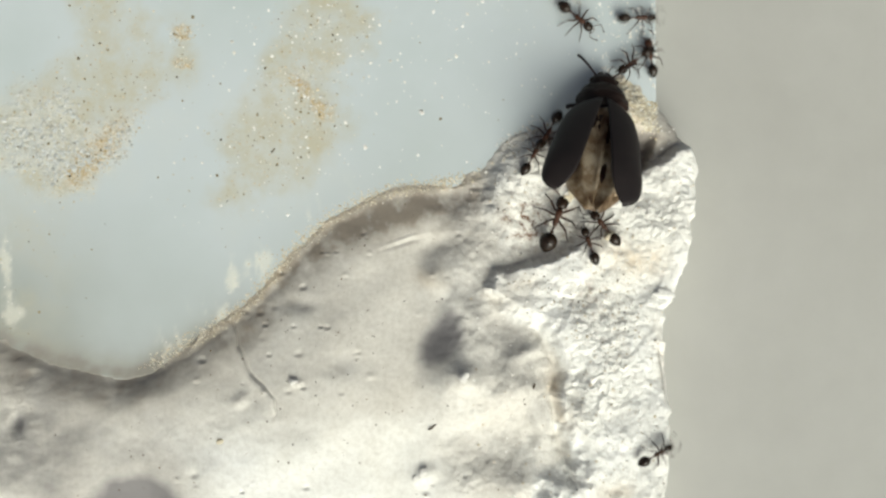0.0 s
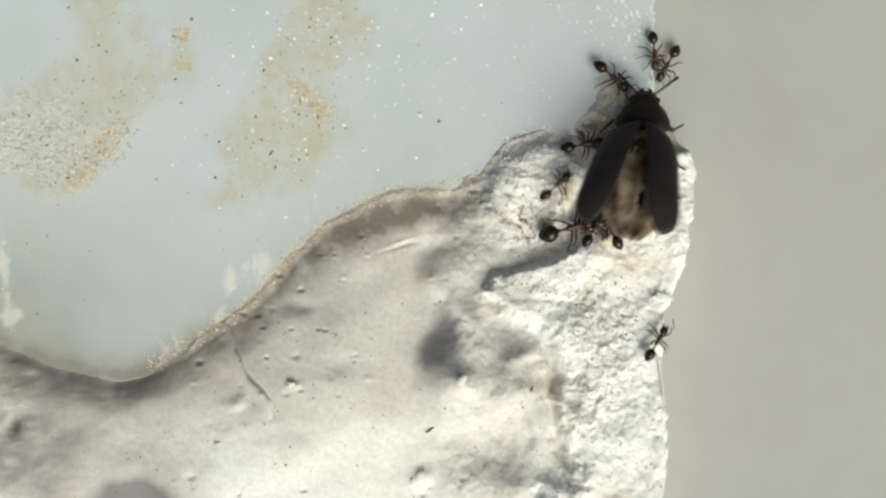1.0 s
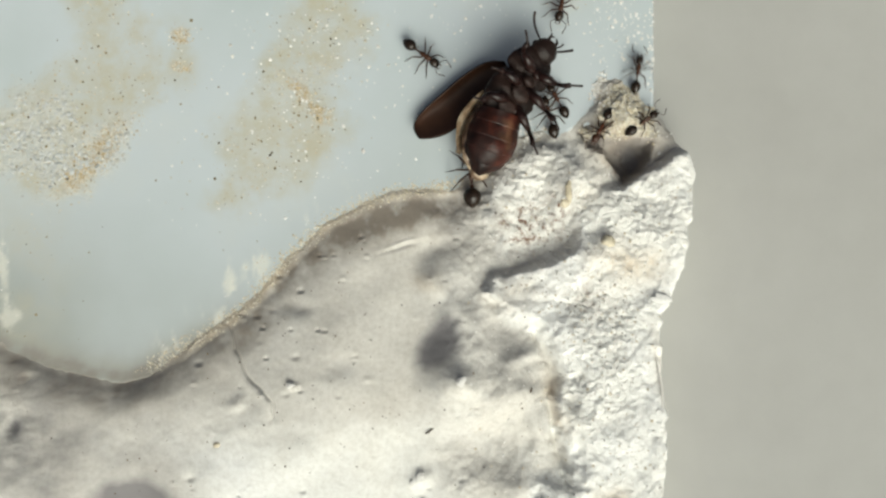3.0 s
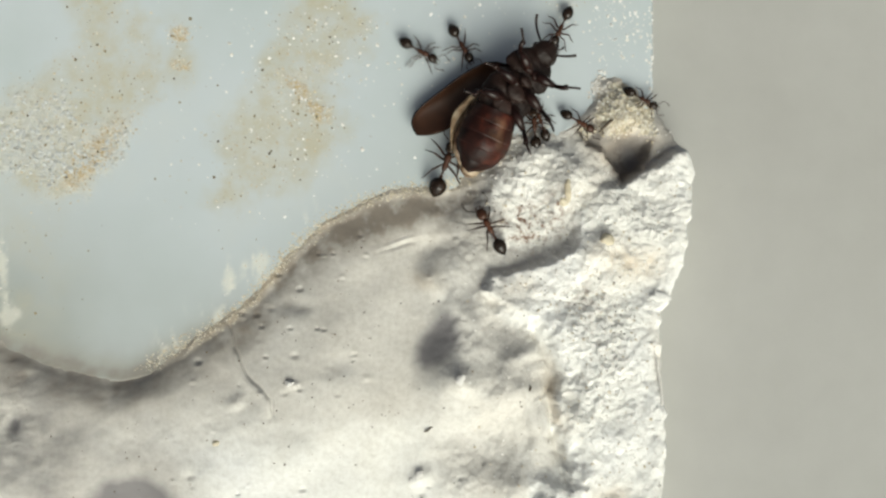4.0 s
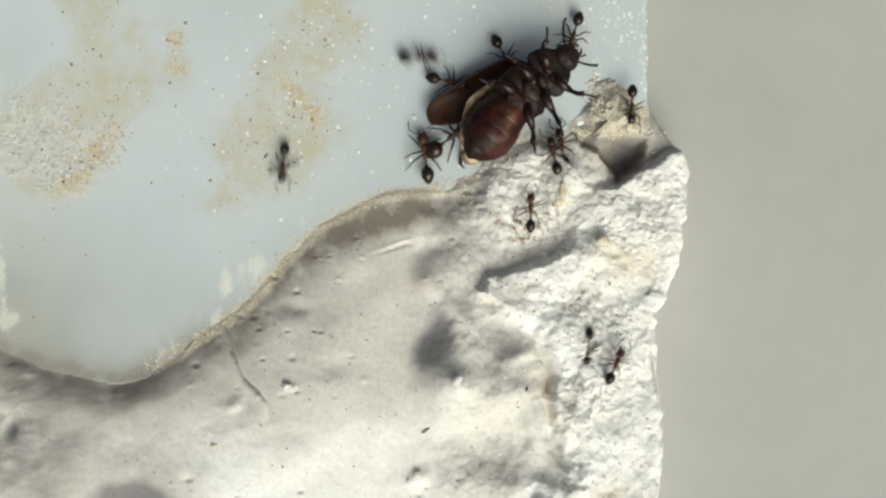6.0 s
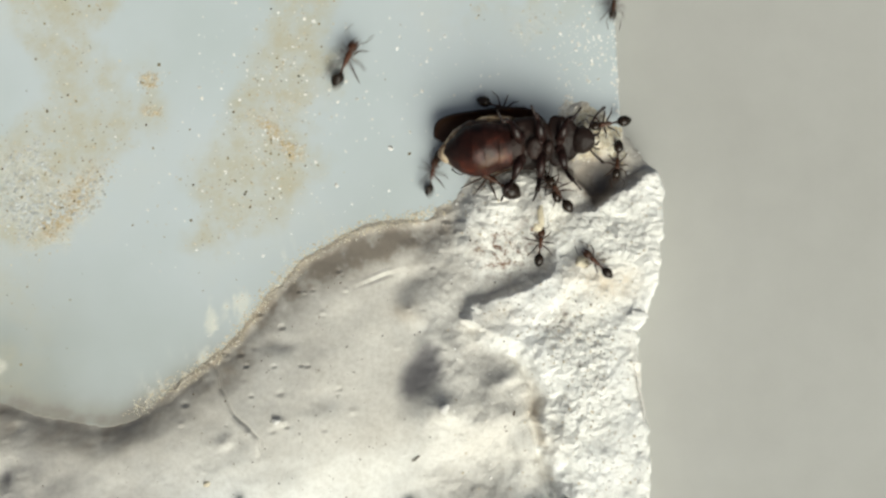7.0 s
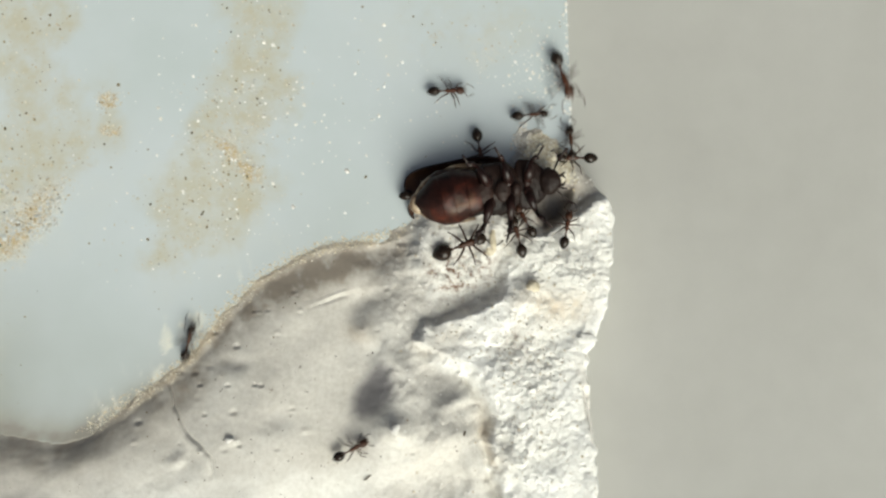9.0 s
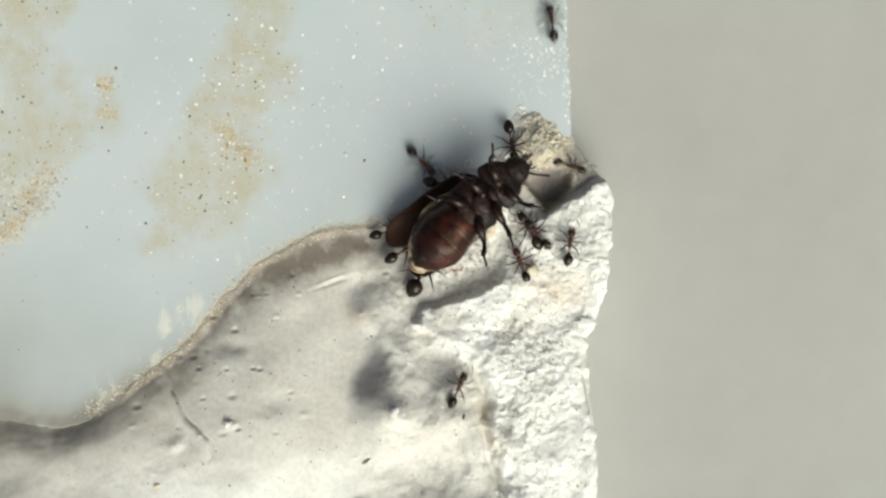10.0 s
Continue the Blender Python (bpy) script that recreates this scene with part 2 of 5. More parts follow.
# place, two radii, turn and height of single dents and lumps in the plaster
PIT = [(10.8, 9.9), (11.7, 10.6), (12.6, 10.2), (13.1, 9.2), (15.2, 9.1), (16.9, 9.1), (16.9, 7.7), (16.0, 6.5), (14.6, 5.6), (13.7, 7.0), (12.9, 8.0), (11.7, 8.3)]
HEAP = [(13.3, 13.8), (14.2, 14.1), (15.5, 13.3), (16.5, 12.1), (16.7, 10.4), (16.2, 9.1), (13.9, 9.0), (12.6, 10.0), (12.1, 11.0)]
DENTS = [(0.2, -6.8, 1.9, 2.3, -35, -0.35), (-23.5, -20.4, 3.0, 2.4, 0, -1.7), (-33.0, -13.5, 0.55, 0.75, 0, -0.35),
         (-11.3, -4.35, 1.3, 0.6, -8, -0.28), (-8.0, -8.9, 1.6, 0.8, 5, -0.18), (3.4, -6.6, 2.0, 2.6, 20, -0.2),
         (-0.6, 0.4, 1.5, 0.9, 15, -0.50), (-1.55, -17.9, 1.1, 0.7, 20, 0.45), (1.71, -9.9, 1.2, 0.9, 0, 0.75),
         (-15.9, -11.8, 0.8, 0.5, 40, 0.25), (-11.4, -10.2, 0.45, 0.3, 0, 0.25), (5.6, -11.0, 1.7, 1.3, -30, 0.8),
         (4.6, -15.0, 2.0, 1.6, 20, -0.15), (0.8, -17.1, 2.6, 1.6, 20, -0.3), (6.2, -18.6, 1.6, 2.4, 0, 0.7),
         (-32.5, -9.3, 1.4, 0.5, -10, 0.18),
         (-0.8, -2.3, 1.0, 1.2, 20, 0.5), (7.6, -13.2, 0.8, 2.6, 15, 0.6), (4.8, -4.6, 0.9, 0.7, 20, 0.5), (6.6, -8.2, 1.3, 0.6, 20, 0.6),
         (2.0, -3.6, 0.8, 1.6, 10, -0.5), (9.6, 4.9, 1.3, 1.5, 0, 0.7), (-3.0, 0.8, 1.6, 0.14, 14, 0.07), (-3.0, 0.5, 1.6, 0.18, 14, -0.10)]


dimple_rng = random.Random(44)
# small pocks in the smooth plaster: place, radius and depth
DIMPLES = [(dimple_rng.uniform(-21, 3), dimple_rng.uniform(-19.5, 1.5), dimple_rng.uniform(0.10, 0.26), dimple_rng.uniform(-0.16, 0.10)) for k in range(95)]


def edge_x(y):
    return np.interp(y, EDGE_Y, EDGE_X)


def terrace_depth(x, y):
    jx, jy = fbm(x, y, 3.2, 5, 60), fbm(x, y, 3.2, 5, 70)
    broken = 0.55 + 0.45 * step((-3.0 - y) / 3.0)
    return inside(TERRACE, x + 1.4 * jx * broken, y + 1.2 * jy * broken) + 0.5 * broken * fbm(x, y, 0.9, 3, 75, 0.6)


def crumb_mask(x, y):
    """Where the plaster has gone crumbly; elsewhere it is smooth and lumpy."""
    n = fbm(x, y, 2.2, 4, 57, 0.6)
    w = 1.0 * blob(x, y, 12.6, -5.2, 2.7, 3.2) + 1.0 * blob(x, y, 8.0, 4.2, 3.8, 4.0) + 0.15 * blob(x, y, 7.2, -3.2, 2.2, 1.6, 20) + 0.5 * blob(x, y, 12.5, -11.0, 3.0, 3.5)
    w = w + 1.0 * step((inside(HEAP, x, y) + 0.6) / 1.0) + 0.9 * blob(x, y, 16.5, 3.4, 3.2, 3.2) + 0.35 * blob(x, y, -33.0, -13.0, 3.5, 4.0)
    return np.clip(w * (0.9 + 1.1 * n) + 0.24 * step((x + 1.0) / 3.0) * (1 - 0.8 * blob(x, y, 7.0, -2.4, 3.0, 1.6, 20)), 0, 1.1)


def plaster_height(x, y):
    jx, jy = fbm(x, y, 3.0, 4, 10), fbm(x, y, 3.0, 4, 20)
    d = inside(RIM, x + 0.5 * jx, y + 0.5 * jy)
    dt = terrace_depth(x, y)
    dm = inside(MOUND, x + 1.2 * jx, y + 1.2 * jy)
    ragged = 0.35 * fbm(x, y, 0.9, 3, 55, 0.6)
    soft = step((-19.0 - x) / 5.0)
    h = -0.14 + 0.19 * step((d + 0.5 + ragged) / (0.9 + 1.8 * soft))
    h = h + 0.07 * (1 - soft) * np.exp(-((d - 0.45) / 0.3) ** 2) - 1.2 * step((-d - 0.45) / 1.2)
    west = 1 - 0.45 * step((x + 10.0) / 10.0) - 0.55 * step((x - 0.0) / 6.0)
    h = h + (0.38 - 0.02 * west) * step((d - 0.1) / 3.0) - 0.8 * (1 - west) * step((d - 2.0) / 4.0)
    # the plaster swells from the rim up to a broad flat back
    way = np.clip(d - 0.35, 0, None)
    south = y + 13.1 + 2.5 * jx
    up = 0.5 * (south + np.sqrt(south * south + 3.0))
    q = np.clip(way / (way + up), 0, 1)
    rise = 1.9 * (0.45 + 0.55 * step((way + up - 3.0) / 8.0))
    h = h + rise * west * (1 - (1 - q) ** 1.6) * step((way + 0.3) / 1.2)
    below = np.clip(-10.6 - y + 1.5 * jy, 0, 14)
    h = h - 0.11 * below * below / (below + 3.0) * step((x + 33.0) / 8.0) * step((9.0 - x) / 9.0)
    rugged = np.clip(0.12 + step(dt / 2.0) + step((dm + 1.2) / 2.0) + 0.8 * step((x + 2.5) / 5.0) * step((y + 22) / 4) + 0.5 * step((-29.5 - x) / 3.0), 0, 1)
    # the broken upper coat: a rounded bulge with a steep shaded back, easing off to the south
    back = step((dt + 0.2) / (0.85 + 2.1 * step((-3.0 - y) / 3.0)))
    round_off = 0.98 + 0.10 * (1 - (1 - np.clip(dt / 3.2, 0, 1)) ** 2)
    h = h + 1.4 * (1 - 0.15 * step((-4.0 - y) / 5.0)) * back * round_off * (0.95 + 0.45 * fbm(x, y, 3.0, 3, 56)) * np.exp(-np.clip(dt - 2.5, 0, 30) / 6.0) 
    h = h + 1.0 * (1 - back) * step((blob(x, y, 11.3, 4.6, 2.6, 3.0, -20) - 0.1) / 0.8)
    h = h + 0.75 * step(dm / 1.6) + 0.7 * step((inside(HEAP, x + 0.6 * jx, y + 0.6 * jy) + 0.3) / 2.2)
    crumb = crumb_mask(x, y)
    h = h + 0.55 * fbm(x, y, 9.0, 3, 30) * step(d / 3.0)
    h = h + rugged * ((0.75 - 0.35 * step(dt / 1.0)) * fbm(x, y, 3.4, 4, 40, 0.45) + 0.34 * np.abs(fbm(x, y, 1.1, 4, 50, 0.6)) * crumb)
    h = h + np.clip(rugged - 0.15, 0, 1) * 0.20 * (1 - 0.5 * crumb) * (1 - 0.8 * blob(x, y, 7.0, -2.4, 3.0, 1.6, 20)) * np.abs(fbm(x * 0.8 + y * 0.6, (y * 0.8 - x * 0.6) * 0.45, 1.3, 3, 53, 0.5))
    h = h + (0.012 + 0.035 * np.clip(rugged - 0.12, 0, 1) + 0.19 * rugged * crumb) * fbm(x, y, 0.5, 3, 80, 0.65) * step((d + 0.3) / 0.6)
    for cx, cy, r, dz in DIMPLES:
        h = h + dz * (blob(x, y, cx, cy, 1.3 * r, r) - 0.45 * blob(x, y, cx, cy - 1.3 * r, 1.3 * r, r))
    seam = np.interp(y, [-19.0, -15.9, -13.6, -11.4, -9.6, -7.3, -5.1], [10.7, 9.4, 9.2, 8.7, 8.9, 8.3, 7.6]) + 0.9 * jx
    along = step((y + 21.0) / 3.0) * step((-4.8 - y) / 1.5)
    h = h + along * (0.45 * np.exp(-((x - seam - 0.75) / 0.6) ** 2) - 0.5 * np.exp(-((x - seam + 0.1) / 0.4) ** 2))
    lean = np.clip(3.5 - y, 0, 13.0)
    h = h + 0.11 * lean * step((x + 2.5) / 4.0) * step((9.0 - x) / 4.0) * (1 - step((-8.0 - y) / 9.0))
    dp = inside(PIT, x + 0.5 * jx, y + 0.5 * jy) + 0.25 * fbm(x, y, 0.8, 3, 58)
    h = h - step((dp + 0.15) / 0.7) * (0.5 + 1.1 * step((10.0 - y) / 2.0))
    for cx, cy, rx, ry, turn, dz in DENTS:
        h = h + dz * blob(x + 0.5 * jx, y + 0.5 * jy, cx, cy, rx, ry, turn)
    # a thin crack that winds down from the rim
    crack_x = np.interp(y, [-12.6, -11.6, -9.1, -6.1, -5.0], [-12.7, -13.1, -15.1, -16.5, -16.9])
    h = h - 0.18 * np.exp(-((x - crack_x - 0.9 * jx) / 0.12) ** 2) * step((y + 13.0) / 1.0) * step((-5.4 - y) / 0.8)
    h = h + 0.14 * np.exp(-((x - crack_x + 0.4 - 0.9 * jx) / 0.35) ** 2) * step((y + 13.0) / 1.0) * step((-5.4 - y) / 0.8)
    e = edge_x(y) + 0.35 * jx + 0.25 * fbm(x, y, 0.7, 2, 90) - x
    h = h - 0.9 * np.exp(-np.clip(e, 0, 9) / 0.5)
    return h - 9.0 * step((0.12 - e) / 0.45)


def ground_height(x, y):
    """The surface that the animals walk on."""
    x, y = np.asarray(x, float), np.asarray(y, float)
    h = np.maximum(plaster_height(x, y), np.where(x < edge_x(y), 0.0, FLOOR_Z))
    return np.maximum(h, FLOOR_Z)
# ---- end of ground form


def sheet(name, xs, ys, height, attributes, mat, skirt=None):
    """A fine sheet over a grid; heights in millimetres; skirt: depth to which its rim is drawn down."""
    nx, ny = len(xs), len(ys)
    gx, gy = np.meshgrid(xs, ys, indexing="ij")
    gz = height(gx, gy)
    co = np.stack([gx, gy, gz], -1).reshape(-1, 3) * MM
    i, j = np.meshgrid(np.arange(nx - 1), np.arange(ny - 1), indexing="ij")
    a = (i * ny + j).ravel()
    quads = np.stack([a, a + ny, a + ny + 1, a + 1], 1)
    if skirt is not None:
        rim = np.concatenate([np.arange(nx) * ny, (nx - 1) * ny + np.arange(1, ny), np.arange(nx - 2, -1, -1) * ny + ny - 1, np.arange(ny - 2, 0, -1)])
        low = co[rim].copy()
        low[:, 2] = skirt * MM
        k = np.arange(len(rim))
        n0 = len(co)
        quads = np.concatenate([quads, np.stack([rim, n0 + k, n0 + np.roll(k, -1), np.roll(rim, -1)], 1)])
        co = np.concatenate([co, low])
    me = bpy.data.meshes.new(name)
    me.vertices.add(len(co))
    me.vertices.foreach_set("co", co.ravel())
    me.loops.add(len(quads) * 4)
    me.loops.foreach_set("vertex_index", quads.ravel().astype(np.int32))
    me.polygons.add(len(quads))
    me.polygons.foreach_set("loop_start", np.arange(0, len(quads) * 4, 4, dtype=np.int32))
    me.polygons.foreach_set("use_smooth", np.ones(len(quads), bool))
    for key, f in attributes.items():
        values = np.zeros(len(co))
        values[: nx * ny] = np.clip(f(gx, gy), 0, 1).ravel()
        me.attributes.new(key, "FLOAT", "POINT").data.foreach_set("value", values)
    me.update(calc_edges=True)
    me.materials.append(mat)
    return new(name, me)


# dirt with a shape of its own; some masks also hold painted light or shade
STAIN_A = [(-33.5, 27.7), (-30.7, 21.7), (-29.1, 18.0), (-29.2, 15.9), (-32.0, 14.4), (-35.6, 12.3), (-39.8, 10.8), (-39.8, 6.0), (-34.7, 5.7), (-32.3, 3.5), (-28.2, 4.7), (-25.2, 9.3), (-22.0, 12.3), (-21.4, 13.8), (-22.6, 15.6), (-22.3, 18.0), (-24.7, 20.4), (-22.6, 25.9)]
STAIN_B = [(-11.4, 26.5), (-11.4, 19.8), (-13.5, 16.5), (-15.0, 13.8), (-15.3, 12.3), (-18.4, 10.8), (-18.2, 8.4), (-16.9, 6.6), (-19.3, 4.1), (-18.4, 2.9), (-15.6, 3.4), (-11.4, 4.7), (-8.7, 7.8), (-6.7, 8.7), (-6.7, 10.5), (-8.4, 12.6), (-6.3, 15.3), (-4.8, 17.4), (-6.0, 19.8), (-5.1, 26.5)]


def film_mask(x, y):
    jx, jy = fbm(x, y, 3.0, 5, 110, 0.65), fbm(x, y, 3.0, 5, 112, 0.65)
    d = np.maximum(inside(STAIN_A, x + 2.2 * jx, y + 2.2 * jy), inside(STAIN_B, x + 2.2 * jx, y + 2.2 * jy))
    n = fbm(x, y, 2.0, 5, 115, 0.7)
    w = step((d + 0.9) / 2.6) * (0.85 + 0.9 * n)
    w = w + np.clip(0.8 * blob(x, y, -20.8, 15.9, 1.3, 2.6, 0) + 0.5 * blob(x, y, 9.0, 22.5, 6.0, 2.6, 0) + 0.35 * blob(x, y, -33, -3, 3.5, 9), 0, 1) * (0.6 + 1.6 * n)
    rim = inside(RIM, x, y)
    return w + 0.3 * np.exp(-((rim + 0.3) / 0.9) ** 2) * step((-17.0 - x) / 4.0)


def dimming_mask(x, y):
    """A grey-green tint painted for light falling off towards the slab's inner corner."""
    return (1.0 * blob(x, y, -37.0, -6.0, 16.0, 9.5, -12) + 0.30 * blob(x, y, -8.0, 2.0, 14.0, 4.0, 38)) * (0.85 + 0.5 * fbm(x, y, 7.0, 4, 118, 0.6))


def rim_shade_mask(x, y):
    """Grey-brown shade painted on the slab along the plaster."""
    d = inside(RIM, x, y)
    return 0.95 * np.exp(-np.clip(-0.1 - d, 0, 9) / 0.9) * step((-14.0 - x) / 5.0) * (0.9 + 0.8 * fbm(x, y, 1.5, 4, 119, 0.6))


def crust_mask(x, y):
    n = fbm(x, y, 3.0, 5, 120, 0.6)
    w = 1.0 * blob(x, y, -31.5, 9.0, 5.2, 5.0, 40) + 0.9 * blob(x, y, -27.6, 7.6, 3.6, 1.3, 45) + 0.5 * blob(x, y, -11.0, 14.0, 3.4, 6.0, -10)
    w = w + 0.55 * blob(x, y, 12.0, 20.3, 3.6, 2.4, 20)
    return step((w + 0.6 * n - 0.30) / 0.5)


def ochre_mask(x, y):
    n = fbm(x, y, 1.8, 4, 130, 0.6)
    w = 1.1 * blob(x, y, -27.6, 7.6, 3.6, 1.1, 45) + blob(x, y, -20.8, 17.2, 0.75, 0.65, 0) + 0.9 * blob(x, y, -20.6, 14.7, 0.9, 0.5, -20)
    w = w + 1.0 * blob(x, y, -11.2, 12.8, 1.9, 0.7, -50) + 0.8 * blob(x, y, -9.4, 10.8, 1.1, 0.8, -30) + 0.55 * blob(x, y, -22.4, 12.0, 0.9, 0.4, 30)
    w = w + 0.5 * blob(x, y, -10.5, 18.0, 1.5, 1.5, 0) + 0.6 * blob(x, y, 6.0, 22.0, 1.2, 0.6, 0)
    return step((w + 0.5 * n - 0.22) / 0.6)


def chalk_mask(x, y):
    d = inside(RIM, x, y)
    streak = value_noise(x * 2.2 + y * 0.5, y * 0.25, 140)
    near = step((d + 3.4) / 3.0) * step((-6.0 - x) / 3.0) * step((x + 24.0) / 2.0)
    smear = blob(x, y, -34.7, -2.8, 0.5, 3.4, 4) + 0.9 * blob(x, y, -34.2, -5.2, 0.9, 0.45, 20) + blob(x, y, -14.4, -1.0, 0.75, 1.3, -8) + blob(x, y, -16.9, -2.7, 0.55, 1.7, -8)
    smear = smear + 0.8 * blob(x, y, -17.7, -5.4, 0.5, 0.8) + 0.8 * blob(x, y, -22.0, -7.9, 0.6, 0.8, 30) + 0.6 * blob(x, y, -15.6, -1.2, 0.35, 1.0)
    rough = fbm(x * 1.0, y * 0.55, 1.0, 4, 145, 0.7)
    return 0.4 * near * step((streak - 0.62) / 0.2) * step((rough + 0.25) / 0.5) + 0.55 * step((smear + 1.3 * rough - 0.25) / 0.7) * step(smear / 0.35)


def tan_mask(x, y):
    d = inside(RIM, x, y)
    n = fbm(x, y, 2.5, 4, 150, 0.6)
    lip = 0.75 * np.exp(-((d - 0.2) / 0.55) ** 2) * step((x + 24.0) / 6.0) * step((5.0 - x) / 5.0)
    w = 0.5 * blob(x, y, 14.4, 8.2, 2.4, 1.2, 25) + 0.8 * blob(x, y, 16.3, -0.9, 1.7, 1.3, 0) + 0.5 * blob(x, y, 13.2, -0.6, 2.0, 1.6, 0) + 0.62 * step((inside(HEAP, x, y) + 0.5) / 1.2)
    w = w + 0.25 * blob(x, y, 6.2, -2.8, 2.6, 1.4, 20) + 0.45 * blob(x, y, 9.4, -12.6, 0.9, 2.0, 0) + 0.4 * blob(x, y, 13.6, -19.3, 1.6, 0.9, 0) + 0.35 * blob(x, y, -1.2, -2.2, 1.3, 0.9, 0) + 0.5 * blob(x, y, 8.9, -12.0, 0.6, 2.2, 10)
    w = w + 0.30 * blob(x, y, 17.8, -9.8, 0.5, 4.0, 12)
    return lip * (0.7 + n) + w * (0.7 + 1.3 * n)


def brown_mask(x, y):
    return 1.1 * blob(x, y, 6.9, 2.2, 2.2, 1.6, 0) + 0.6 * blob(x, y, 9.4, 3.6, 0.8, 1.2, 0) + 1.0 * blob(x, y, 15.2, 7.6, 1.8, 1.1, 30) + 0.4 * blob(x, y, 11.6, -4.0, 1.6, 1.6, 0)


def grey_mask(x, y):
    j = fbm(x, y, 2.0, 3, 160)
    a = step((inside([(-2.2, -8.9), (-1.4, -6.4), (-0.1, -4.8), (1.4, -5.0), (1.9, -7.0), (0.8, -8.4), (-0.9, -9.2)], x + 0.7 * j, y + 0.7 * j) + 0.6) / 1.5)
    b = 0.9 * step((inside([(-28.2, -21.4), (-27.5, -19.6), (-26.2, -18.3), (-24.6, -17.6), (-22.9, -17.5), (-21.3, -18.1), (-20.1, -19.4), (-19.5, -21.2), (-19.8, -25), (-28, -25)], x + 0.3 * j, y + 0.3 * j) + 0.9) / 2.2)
    # c paints shade into the dents, the pit, the valley and the mound's flank
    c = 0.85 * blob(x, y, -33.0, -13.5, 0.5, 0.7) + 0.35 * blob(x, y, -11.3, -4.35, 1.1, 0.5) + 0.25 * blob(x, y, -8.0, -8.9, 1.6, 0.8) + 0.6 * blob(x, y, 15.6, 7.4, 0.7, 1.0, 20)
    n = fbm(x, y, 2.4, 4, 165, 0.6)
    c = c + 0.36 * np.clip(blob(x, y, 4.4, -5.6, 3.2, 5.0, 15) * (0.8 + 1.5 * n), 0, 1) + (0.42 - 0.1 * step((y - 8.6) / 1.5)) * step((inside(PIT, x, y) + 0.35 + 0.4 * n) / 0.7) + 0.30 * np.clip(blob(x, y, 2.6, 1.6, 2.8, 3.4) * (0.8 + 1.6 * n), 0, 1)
    # broad grey painted for the shadow over the lower-left plaster
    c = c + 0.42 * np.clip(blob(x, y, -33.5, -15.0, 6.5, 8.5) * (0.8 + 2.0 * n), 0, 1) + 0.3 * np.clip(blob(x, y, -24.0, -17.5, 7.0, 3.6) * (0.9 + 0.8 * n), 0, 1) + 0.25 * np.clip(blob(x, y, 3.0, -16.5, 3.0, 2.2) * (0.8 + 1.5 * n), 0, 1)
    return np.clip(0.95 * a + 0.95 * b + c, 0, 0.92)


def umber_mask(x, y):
    """Brown shade painted on the slope inside the rim, in the pit and beside it."""
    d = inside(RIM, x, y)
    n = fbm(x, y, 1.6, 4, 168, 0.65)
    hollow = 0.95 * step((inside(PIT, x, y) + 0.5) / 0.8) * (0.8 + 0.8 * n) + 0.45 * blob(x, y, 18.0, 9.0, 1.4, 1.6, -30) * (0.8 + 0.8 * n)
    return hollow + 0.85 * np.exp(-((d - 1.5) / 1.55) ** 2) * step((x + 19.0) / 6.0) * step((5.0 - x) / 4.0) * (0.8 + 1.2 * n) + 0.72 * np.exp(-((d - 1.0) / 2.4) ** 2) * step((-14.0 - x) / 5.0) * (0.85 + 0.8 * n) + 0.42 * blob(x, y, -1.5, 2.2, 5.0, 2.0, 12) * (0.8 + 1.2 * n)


def grit_mask(x, y):
    return 0.05 + 0.75 * crumb_mask(x, y) + 0.15 * step((terrace_depth(x, y) + 0.5) / 1.5)


def fresh_lit_mask(x, y):
    n = fbm(x, y, 4.0, 4, 190, 0.6)
    # truly whiter plaster on the terrace and the mound
    w = 1.2 * step((terrace_depth(x, y) + 0.4) / 1.2) + 0.8 * step((inside(MOUND, x, y) + 0.6) / 1.4)
    big = fbm(x, y, 9.0, 4, 195, 0.6)
    # sunlight on the lower strip, painted as whiter plaster
    w = w + 1.0 * step((-10.5 - y + 5.0 * big) / 6.0) * step((x + 25.0 + 5.0 * big) / 10.0) * step((7.0 - x + 6.0 * big) / 9.0)
    return np.clip(w * (0.9 + 0.5 * n), 0, 1)


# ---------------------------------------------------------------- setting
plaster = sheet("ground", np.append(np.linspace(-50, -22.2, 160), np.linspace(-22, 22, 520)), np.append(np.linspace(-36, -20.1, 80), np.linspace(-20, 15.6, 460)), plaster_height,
                {"tan": tan_mask, "brown": brown_mask, "grey": grey_mask, "umber": umber_mask, "grit": grit_mask, "fresh_lit": fresh_lit_mask}, PLASTER)
tagged(plaster, "rough off-white weathered plaster spread over the slab's corner", "plaster ledge", kind="structure")


def slab_height(x, y):
    e = np.minimum(17.05 + 0.10 * fbm(x, y, 1.0, 3, 170) - x, 60)
    return 0.02 * fbm(x, y, 8.0, 3, 180) - 0.45 * np.exp(-np.clip(e, 0, 9) / 0.09) - 3.8 * step((inside(RIM, x, y) - 0.7) / 0.8)


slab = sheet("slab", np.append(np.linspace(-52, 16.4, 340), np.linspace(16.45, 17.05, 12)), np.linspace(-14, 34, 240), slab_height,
             {"dimming": dimming_mask, "rim_shade": rim_shade_mask, "film": film_mask, "crust": crust_mask, "ochre": ochre_mask, "chalk": chalk_mask}, SLAB, FLOOR_Z - 1)
tagged(slab, "smooth pale bluish glazed slab with sandy stains", "slab", kind="structure")


